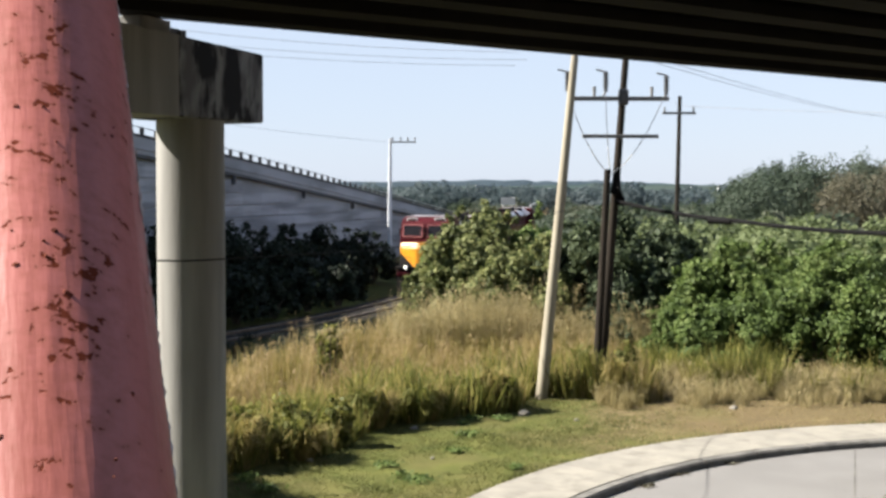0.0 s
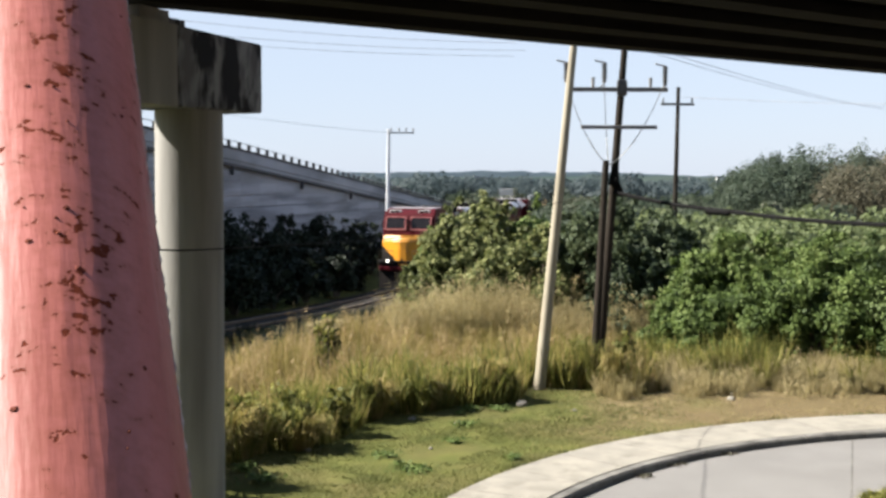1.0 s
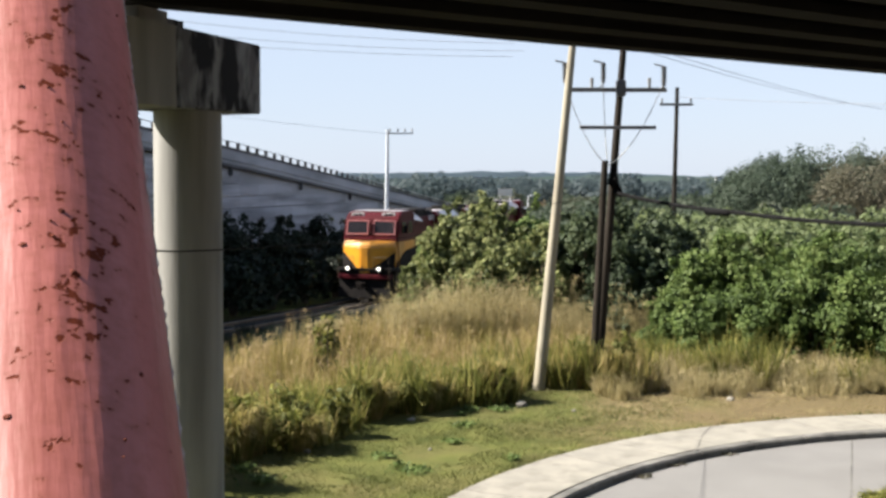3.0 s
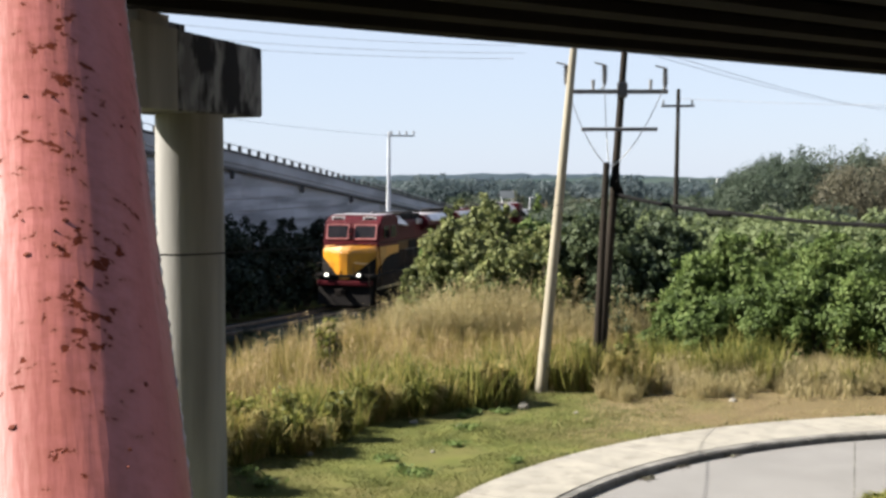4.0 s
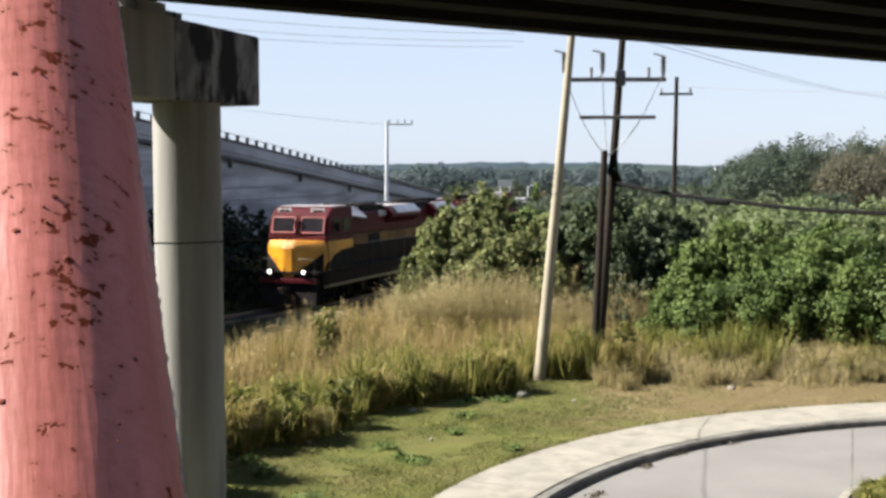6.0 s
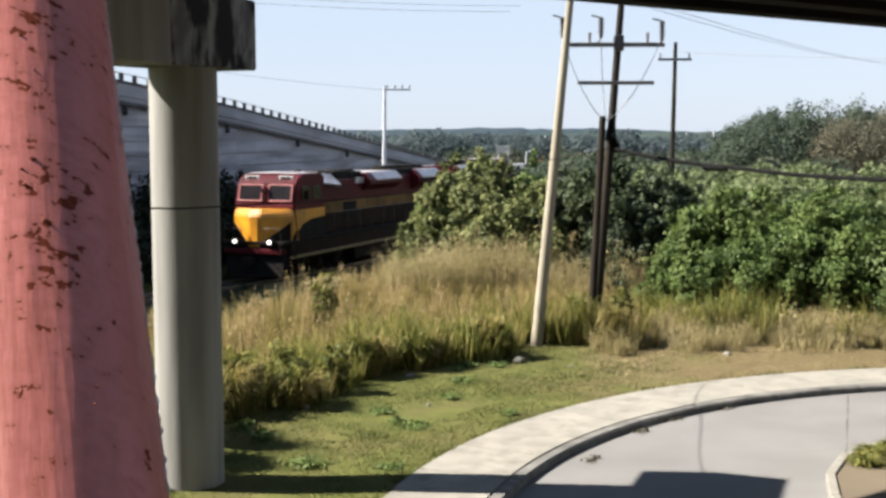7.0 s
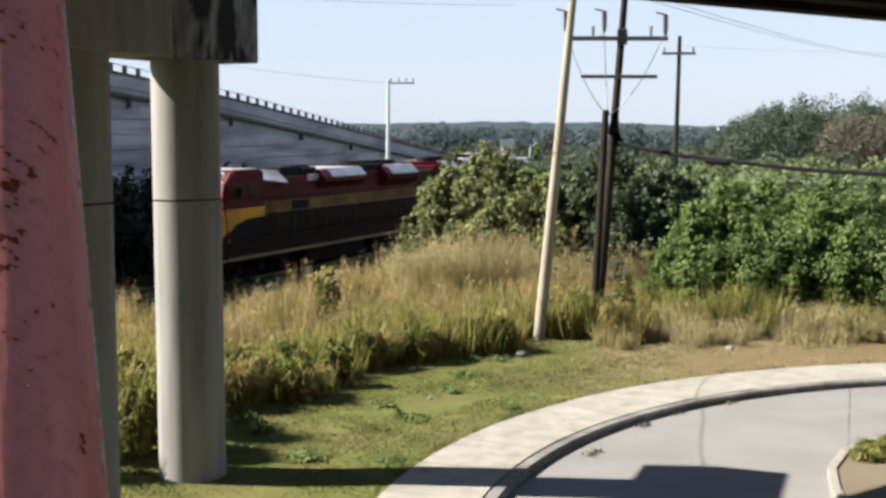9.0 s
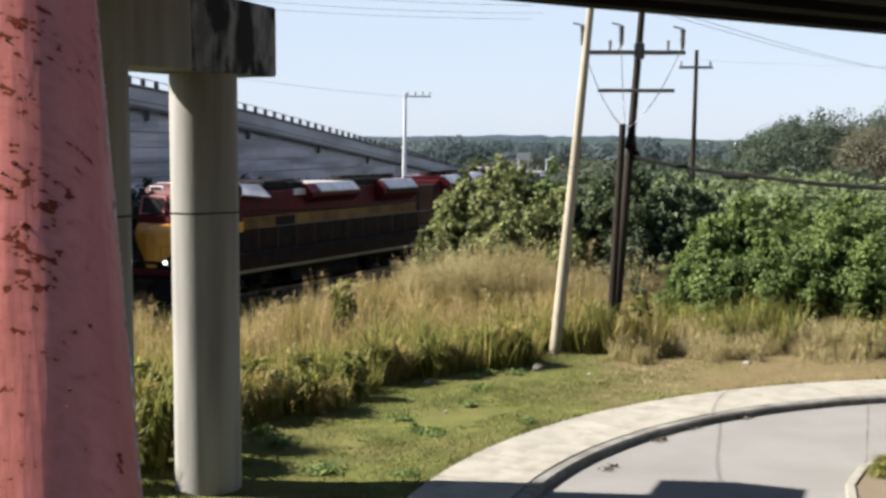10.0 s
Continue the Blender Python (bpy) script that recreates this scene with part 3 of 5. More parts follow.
# ---- railway ----
def railway():
    bed = tagged(new("track_bed"), "single railway line on pale stone ballast", "railway track", kind="structure")
    S = np.arange(0, _run[-1], 1.2)
    rings, left, right = [], [], []
    for s in S:
        p, q = track_at(s), track_at(min(s + 0.5, _run[-1]))
        d = (q - p).normalized() if (q - p).length > 1e-6 else d
        n = Vector((-d.y, d.x, 0))
        rings.append([(p + n * a + Vector((0, 0, b - 0.06))) for a, b in ((-2.6, -0.22), (-1.45, -0.06), (1.45, -0.06), (2.6, -0.22))])
        left.append((p, n))
    bm = bmesh.new()
    loft(bm, rings)
    part("ballast", bm, M_BALLAST, bed)
    for side in (-0.7525, 0.7525):
        bm = bmesh.new()
        loft(bm, [[p + n * (side + a) + Vector((0, 0, b)) for a, b in ((-0.07, -0.17), (0.07, -0.17), (0.02, -0.14), (0.035, -0.01), (0.025, 0), (-0.025, 0), (-0.035, -0.01), (-0.02, -0.14))] for p, n in left])
        part("rail", bm, M_STEEL, bed)
    sm = bpy.data.meshes.new("sleeper")
    bm = bmesh.new()
    box(bm, (0, 0, -0.24), (0.25, 2.5, 0.18), None, 0.02)
    bm.to_mesh(sm)
    bm.free()
    sm.materials.append(M_SLEEPER)
    for s in np.arange(4, 60, 0.6):
        p, q = track_at(s), track_at(s + 0.3)
        ob = new("sleeper", sm)
        ob.parent = bed
        ob.matrix_world = Matrix.Translation(p) @ Matrix.Rotation(math.atan2(q.y - p.y, q.x - p.x), 4, "Z")


railway()


# ---- locomotives: x forward, z from the rail ----
def locomotive(label):
    loco = empty("locomotive", Matrix.Identity(4), label, "locomotive", "locomotives of the train")

    def add(name, bm, mat, parent=loco, label=""):
        return part(name, bm, mat, parent, label)

    def block(name, c, size, mat, bevel=0.04, parent=loco, label=""):
        bm = bmesh.new()
        box(bm, c, size, None, bevel)
        return add(name, bm, mat, parent, label)

    # frame, sill, ends
    block("underframe", (0, 0, 1.38), (21.2, 2.7, 0.42), M_BLACK)
    block("walkway", (0, 0, 1.66), (21.4, 3.05, 0.13), M_BLACK, 0.02)
    for s in (1, -1):
        block("side_sill", (-0.1, s * 1.46, 1.28), (20.2, 0.08, 0.68), M_HOOD, 0.01, label="dark deep side sill")
        block("sill_stripe", (-0.1, s * 1.505, 1.0), (20.2, 0.014, 0.13), M_SILL, 0, label="pale stripe along the bottom of the sill")
    block("anticlimber", (10.5, 0, 1.29), (0.5, 2.8, 0.24), M_RED, 0.05)
    bm = bmesh.new()
    prism(bm, [(10.2, 1.2), (10.55, 1.2), (10.72, 0.2), (10.3, 0.2)], -1.4, 1.4)
    add("pilot", bm, M_BLACK, label="black end pilot above the rails")
    for x in (11.0, -11.0):
        bm = bmesh.new()
        box(bm, (x, 0, 0.88), (0.7, 0.22, 0.26), None, 0.03)
        box(bm, (x + (0.3 if x > 0 else -0.3), 0, 0.88), (0.22, 0.34, 0.36), None, 0.05)
        add("coupler", bm, M_TRUCK)
    # steps at the corners
    for x in (9.9, -10.2):
        for s in (1, -1):
            bm = bmesh.new()
            for k in range(4):
                box(bm, (x, s * 1.38, 0.42 + k * 0.32), (0.62, 0.3, 0.04))
            box(bm, (x + 0.32, s * 1.38, 0.95), (0.03, 0.3, 1.2))
            box(bm, (x - 0.32, s * 1.38, 0.95), (0.03, 0.3, 1.2))
            add("step_ladder", bm, M_BLACK)
    # nose
    plan = [(9.2, -1.48), (9.86, -1.46), (10.64, -0.24), (10.64, 0.24), (9.86, 1.46), (9.2, 1.48)]
    high = [(9.2, -1.46), (9.74, -1.40), (10.40, -0.22), (10.40, 0.22), (9.74, 1.40), (9.2, 1.46)]
    bm = bmesh.new()
    loft(bm, [[(x, y, 1.42) for x, y in plan], [(x - 0.02, y, 2.85) for x, y in plan], [(x, y, 3.12) for x, y in high]])
    bmesh.ops.bevel(bm, geom=[e for e in bm.edges], offset=0.05, segments=2, affect="EDGES")
    nose = add("nose", bm, M_YELLOW, label="golden yellow nose")
    for s in (1, -1):
        bm = bmesh.new()
        a = [(9.9, s * 1.43, 1.44), (10.655, s * 0.25, 1.44), (10.63, s * 0.29, 1.6), (10.285, s * 0.83, 2.05), (9.9, s * 1.43, 2.55)]
        vs = [bm.verts.new(p) for p in a]
        bm.faces.new(vs)
        r = bmesh.ops.extrude_face_region(bm, geom=list(bm.faces))
        bmesh.ops.translate(bm, vec=(0.02, s * 0.015, 0), verts=[v for v in r["geom"] if isinstance(v, bmesh.types.BMVert)])
        bmesh.ops.recalc_face_normals(bm, faces=bm.faces)
        add("nose_wing", bm, M_BLACK, nose, "black wing-shaped panel on the yellow nose")
        bm = bmesh.new()
        prism(bm, [(9.42, 1.46), (9.84, 1.46), (9.8, 1.9), (9.42, 2.2)], s * 1.46, s * 1.49)
        add("side_wing", bm, M_BLACK, nose)
    bm = bmesh.new()
    box(bm, (10.635, 0, 2.25), (0.03, 0.36, 1.1), None, 0.01)
    add("nose_door", bm, M_YELLOW, nose)
    # cab
    bm = bmesh.new()
    prism(bm, [(6.7, 1.73), (9.4, 1.73), (9.72, 3.10), (9.46, 4.18), (9.15, 4.50), (8.7, 4.62), (6.9, 4.62), (6.7, 4.5)], -1.5, 1.5)
    bmesh.ops.bevel(bm, geom=list(bm.edges), offset=0.07, segments=2, affect="EDGES")
    cab = add("cab", bm, M_RED, label="maroon driver's cab")
    block("cab_roof", (7.85, 0, 4.645), (1.9, 2.5, 0.05), M_ROOF_GLINT, 0.02, cab, "roof panel with the sun's glint put into its pale colour")
    tilt = Matrix.Translation((9.56, 0, 3.80)) @ Matrix.Rotation(radians(-13.5), 4, "Y")
    for s in (1, -1):
        bm = bmesh.new()
        box(bm, (0, s * 0.74, 0), (0.05, 1.10, 0.62), tilt, 0.02)
        screen = add("windscreen", bm, M_GLASS, cab)
        bm = bmesh.new()
        for y in (0.16, 1.32):
            box(bm, (0.01, s * y, 0), (0.07, 0.07, 0.76), tilt, 0.01)
        for z in (-0.36, 0.36):
            box(bm, (0.01, s * 0.74, z), (0.07, 1.1, 0.07), tilt, 0.01)
        add("windscreen_frame", bm, M_FRAME_SHEEN, screen, "windscreen frame with the sun's sheen put into its pink colour")
        for x in (8.6, 7.5):
            bm = bmesh.new()
            box(bm, (x, s * 1.505, 3.78), (0.8, 0.03, 0.6), None, 0.01)
            add("side_window", bm, M_GLASS, cab)
        bm = bmesh.new()
        prism(bm, [(6.72, 1.76), (9.36, 1.76), (9.62, 3.06), (6.72, 3.06)], s * 1.5, s * 1.512)
        add("cab_side_panel", bm, M_YELLOW, cab, "golden yellow lower cab side")
        bm = bmesh.new()
        prism(bm, [(6.72, 1.765), (9.36, 1.765), (9.4, 2.1), (8.9, 2.42), (8.1, 2.6), (6.72, 2.66)], s * 1.513, s * 1.522)
        add("cab_side_wing", bm, M_BLACK, cab, "black curved wing on the cab side")
        block("mirror", (8.85, s * 1.66, 3.7), (0.06, 0.22, 0.42), M_BLACK, 0.02, cab)
    block("headlight_box", (9.62, 0, 3.75), (0.16, 0.26, 0.56), M_RED, 0.03, cab)
    for z in (3.86, 3.55):
        bm = bmesh.new()
        rod(bm, (9.69, 0, z), (9.74, 0, z), 0.09, n=14)
        add("headlight", bm, M_GLASS, cab)
    for s in (1, -1):
        bm = bmesh.new()
        rod(bm, (10.82, s * 0.85, 1.72), (10.87, s * 0.85, 1.72), 0.085, n=16)
        add("ditch_light", bm, M_LAMP, loco, "lit round white ditch light")
        block("light_bracket", (10.72, s * 0.85, 1.7), (0.2, 0.32, 0.32), M_BLACK, 0.02)
        block("number_board", (9.22, s * 0.85, 4.46), (0.06, 0.7, 0.2), M_WHITE, 0.01, cab, "white number board with a dark bar")
        block("number_bar", (9.257, s * 0.85, 4.46), (0.014, 0.5, 0.09), M_BLACK, 0, cab)
    block("horn", (7.1, 0.3, 4.72), (0.6, 0.12, 0.14), M_DARK_METAL, 0.03, cab)
    # long hood in its three paint bands
    block("hood_lower", (-1.4, 0, 2.2), (16.2, 1.96, 0.94), M_HOOD, 0.03, label="dark lower hood panels")
    block("hood_stripe", (-1.4, 0, 2.93), (16.2, 2.0, 0.52), M_STRIPE_SHADE, 0.02, label="yellow stripe along the hood, dulled to tan for the side's shade")
    block("hood_upper", (-1.4, 0, 3.72), (16.2, 1.96, 1.06), M_RED, 0.08, label="maroon upper hood")
    for k in range(15):
        x = 6.0 - k * 1.06
        for s in (1, -1):
            block("hood_door", (x, s * 0.984, 2.25), (0.96, 0.02, 0.86), M_HOOD, 0.008)
    for s in (1, -1):
        block("air_grille", (2.9, s * 1.0, 2.7), (1.5, 0.04, 0.85), M_GRILLE, 0.02)
    # roof: sloped cabinet behind the cab, fans, brake grids, radiators
    bm = bmesh.new()
    prism(bm, [(6.65, 4.2), (6.65, 4.62), (6.1, 4.60), (4.5, 4.27), (4.5, 4.2)], -0.7, 0.7)
    cabinet = add("inverter_cabinet", bm, M_RED)
    for s in (1, -1):
        bm = bmesh.new()
        loft(bm, [[(6.5, s * y, z) for y, z in ((0.5, 4.62), (0.75, 4.62), (1.38, 4.16), (1.3, 4.1))], [(4.4, s * y, z) for y, z in ((0.5, 4.5), (0.7, 4.5), (1.30, 3.98), (1.2, 3.92))]])
        add("cabinet_cover", bm, M_ROOF_GLINT, cabinet, "sloping cover plate with sky glint put into its pale colour")
    block("exhaust_housing", (3.4, 0, 4.45), (1.7, 1.7, 0.42), M_BLACK, 0.1)
    block("fan_deck", (1.9, 0, 4.38), (1.4, 1.75, 0.40), M_BLACK, 0.06)
    for x in (2.2, 1.5):
        bm = bmesh.new()
        rod(bm, (x, 0, 4.55), (x, 0, 4.68), 0.55, 0.5, n=20)
        add("roof_fan", bm, M_BLACK)
    for s in (1, -1):
        block("vent_cover", (1.6, s * 1.0, 4.12), (1.3, 0.1, 0.3), M_ROOF_GLINT, 0.03)
    bm = bmesh.new()
    loft(bm, [[(x, y, z) for y, z in ((-1.0, 3.6), (1.0, 3.6), (1.42, 3.9), (1.42, 4.1), (1.1, 4.45), (-1.1, 4.45), (-1.42, 4.1), (-1.42, 3.9))] for x in (1.3, -2.9)])
    brake = add("brake_housing", bm, M_RED, label="maroon flared brake housing")
    block("housing_top", (-0.9, 0, 4.47), (3.6, 2.0, 0.05), M_ROOF_GLINT, 0.01, brake, "roof plate painted pale as a glint")
    for s in (1, -1):
        bm = bmesh.new()
        loft(bm, [[(x, s * y, z) for y, z in ((1.05, 4.50), (1.45, 4.13), (1.43, 4.07), (1.05, 4.42))] for x in (0.6, -2.8)])
        add("housing_edge", bm, M_ROOF_GLINT, brake)
    block("fan_deck", (-4.4, 0, 4.38), (3.0, 1.8, 0.40), M_BLACK, 0.05)
    for x in (-3.7, -5.0, -6.3, -7.6):
        bm = bmesh.new()
        rod(bm, (x, 0, 4.5), (x, 0, 4.72), 0.62, 0.58, n=20)
        add("roof_fan", bm, M_BLACK)
    bm = bmesh.new()
    loft(bm, [[(x, y, z) for y, z in ((-1.0, 3.4), (1.0, 3.4), (1.5, 3.8), (1.5, 4.06), (1.15, 4.45), (-1.15, 4.45), (-1.5, 4.06), (-1.5, 3.8))] for x in (-5.2, -8.9)])
    rad = add("radiator_housing", bm, M_RED, label="maroon flared radiator housing")
    for s in (1, -1):
        bm = bmesh.new()
        loft(bm, [[(x, s * y, z) for y, z in ((0.9, 4.49), (1.14, 4.49), (1.53, 4.09), (1.52, 4.02), (1.12, 4.43), (0.9, 4.44))] for x in (-5.6, -8.7)])
        add("housing_edge", bm, M_ROOF_GLINT, rad, "radiator roof edge painted pale as a glint")
        block("radiator_grille", (-7.0, s * 1.503, 3.93), (3.3, 0.03, 0.2), M_GRILLE, 0.01, rad)
    block("rear_cabinet", (-9.65, 0, 2.9), (0.9, 1.9, 2.3), M_HOOD, 0.08, label="dark rear hood cabinet")
    # tank, bogies, wheels
    bm = bmesh.new()
    prism(bm, [(-2.9, 1.15), (-2.9, 0.45), (-2.6, 0.28), (2.6, 0.28), (2.9, 0.45), (2.9, 1.15)], -1.25, 1.25)
    add("fuel_tank", bm, M_BLACK)
    for x in (6.6, -6.6):
        bogie = block("bogie", (x, 0, 0.82), (4.6, 2.2, 0.34), M_TRUCK, 0.05)
        for s in (1, -1):
            bm = bmesh.new()
            prism(bm, [(x - 2.5, 0.75), (x - 2.2, 1.05), (x + 2.2, 1.05), (x + 2.5, 0.75), (x + 2.3, 0.5), (x + 1.2, 0.72), (x - 1.2, 0.72), (x - 2.3, 0.5)], s * 1.02, s * 1.16)
            add("side_frame", bm, M_TRUCK, bogie)
            for k in (-1.7, 0, 1.7):
                block("axle_box", (x + k, s * 1.17, 0.55), (0.42, 0.14, 0.42), M_TRUCK, 0.04, bogie)
    sets = []
    for x in (8.3, 6.6, 4.9, -4.9, -6.6, -8.3):
        bm = bmesh.new()
        rod(bm, (0, -0.95, 0), (0, 0.95, 0), 0.09, n=10)
        for s in (1, -1):
            rod(bm, (0, s * 0.70, 0), (0, s * 0.83, 0), 0.53, n=28)
            rod(bm, (0, s * 0.66, 0), (0, s * 0.70, 0), 0.56, n=28)
            for k in range(5):
                a = k * 2 * math.pi / 5
                box(bm, (0.3 * math.cos(a), s * 0.835, 0.3 * math.sin(a)), (0.12, 0.02, 0.12))
        w = add("wheelset", bm, M_TRUCK)
        w.location = (x, 0, 0.53)
        sets.append((w, x))
    # railings
    for s in (1, -1):
        bm = bmesh.new()
        tube(bm, [(5.7, s * 1.47, 2.75), (-10.4, s * 1.47, 2.75)], 0.02)
        for k in range(12):
            x = 5.6 - k * 1.45
            rod(bm, (x, s * 1.47, 1.72), (x, s * 1.47, 2.77), 0.018, n=6)
        add("side_railing", bm, M_RAILING)
        bm = bmesh.new()
        tube(bm, [(10.78, s * 1.38, 1.2), (10.78, s * 1.38, 2.3), (10.74, s * 0.55, 2.3), (10.74, s * 0.55, 1.7)], 0.016)
        add("front_railing", bm, M_RAILING)
    return loco, sets


# pink sun sheen of the cab's frames, put into the paint colour
M_FRAME_SHEEN = material("sheen_frame_paint", (0.3, 0.1, 0.095), (0.22, 0.07, 0.065), 4, 0.4)
M_SILL = material("sill_paint", (0.1764, 0.1352, 0.0588), (0.1294, 0.09996, 0.04704), 2, 0.5, dirt=(0.0882, 0.06468, 0.04116), dirt_scale=1, dirt_amount=0.7)
M_HOOD = material("dark_hood_paint", (0.012, 0.007, 0.005), (0.02, 0.012, 0.008), 2, 0.65, dirt=(0.016, 0.011, 0.008), dirt_scale=0.9, dirt_amount=0.5, shine=0.05)
M_RAILING = material("railing_paint", (0.042, 0.0294, 0.0168), (0.0294, 0.021, 0.01344), 3, 0.5, bump=0)
loco_front, wheels_front = locomotive("maroon, yellow and black diesel locomotive with lit ditch lights")
loco_rear, wheels_rear = locomotive("second maroon, yellow and black diesel locomotive coupled behind")


def pipe_material(angle, height):
    """The pipe's paint, chipped to brown rust in ragged flakes, most of all in one worn patch."""
    nt = M_PIPE.node_tree
    p = nt.nodes["Principled BSDF"]
    paint = p.inputs["Base Color"].links[0].from_socket
    relief = p.inputs["Normal"].links[0].from_socket

    def math_node(kind, a, b, clamp=False):
        n = nt.nodes.new("ShaderNodeMath")
        n.operation, n.use_clamp = kind, clamp
        for i, v in enumerate((a, b)):
            if isinstance(v, (int, float)):
                n.inputs[i].default_value = v
            else:
                nt.links.new(v, n.inputs[i])
        return n.outputs[0]

    def noise_node(scale, detail, stretch):
        m = nt.nodes.new("ShaderNodeMapping")
        m.inputs["Scale"].default_value = stretch
        nt.links.new(co.outputs["Object"], m.inputs["Vector"])
        n = nt.nodes.new("ShaderNodeTexNoise")
        n.inputs["Scale"].default_value, n.inputs["Detail"].default_value = scale, detail
        n.inputs["Roughness"].default_value = 0.6
        nt.links.new(m.outputs["Vector"], n.inputs["Vector"])
        return n.outputs["Fac"]

    co = nt.nodes.new("ShaderNodeTexCoord")
    xyz = nt.nodes.new("ShaderNodeSeparateXYZ")
    nt.links.new(co.outputs["Object"], xyz.inputs[0])
    # closeness to the worn patch, round the pipe and along it
    across = math_node("ADD", math_node("MULTIPLY", xyz.outputs["X"], -math.sin(angle) / 0.084), math_node("MULTIPLY", xyz.outputs["Y"], math.cos(angle) / 0.084))
    along = math_node("MULTIPLY", math_node("SUBTRACT", xyz.outputs["Z"], height), 1 / 0.2)
    across = math_node("MULTIPLY", across, 1 / 0.34)
    far = math_node("ADD", math_node("MULTIPLY", across, across), math_node("MULTIPLY", along, along))
    patch = math_node("SUBTRACT", 1.0, math_node("MULTIPLY", far, 0.5), True)
    chips = noise_node(68, 4, (1, 1, 1.25))
    clusters = noise_node(20, 2, (1, 1, 0.8))
    level = math_node("ADD", math_node("ADD", chips, math_node("MULTIPLY", clusters, 0.55)), math_node("MULTIPLY", patch, 0.15))
    chip = nt.nodes.new("ShaderNodeMapRange")
    chip.inputs["From Min"].default_value, chip.inputs["From Max"].default_value = 0.955, 0.975
    nt.links.new(level, chip.inputs["Value"])
    # brown bloom of rust round the chips
    bloom = nt.nodes.new("ShaderNodeMapRange")
    bloom.inputs["From Min"].default_value, bloom.inputs["From Max"].default_value = 0.72, 1.0
    bloom.inputs["To Max"].default_value = 0.6
    nt.links.new(level, bloom.inputs["Value"])
    colour = paint
    for fac, rgb in ((bloom.outputs["Result"], (0.17, 0.045, 0.026)), (chip.outputs["Result"], (0.085, 0.022, 0.013))):
        mix = nt.nodes.new("ShaderNodeMix")
        mix.data_type = "RGBA"
        nt.links.new(fac, mix.inputs["Factor"])
        nt.links.new(colour, mix.inputs["A"])
        mix.inputs["B"].default_value = (*rgb, 1)
        colour = mix.outputs["Result"]
    nt.links.new(colour, p.inputs["Base Color"])
    nt.links.new(math_node("ADD", math_node("MULTIPLY", chip.outputs["Result"], 0.4), 0.5), p.inputs["Roughness"])
    nt.links.new(math_node("SUBTRACT", 0.25, math_node("MULTIPLY", chip.outputs["Result"], 0.25)), p.inputs["Specular IOR Level"])
    bump = nt.nodes.new("ShaderNodeBump")
    bump.invert = True
    bump.inputs["Strength"].default_value, bump.inputs["Distance"].default_value = 0.5, 0.0006
    nt.links.new(chip.outputs["Result"], bump.inputs["Height"])
    nt.links.new(relief, bump.inputs["Normal"])
    nt.links.new(bump.outputs["Normal"], p.inputs["Normal"])
    return M_PIPE


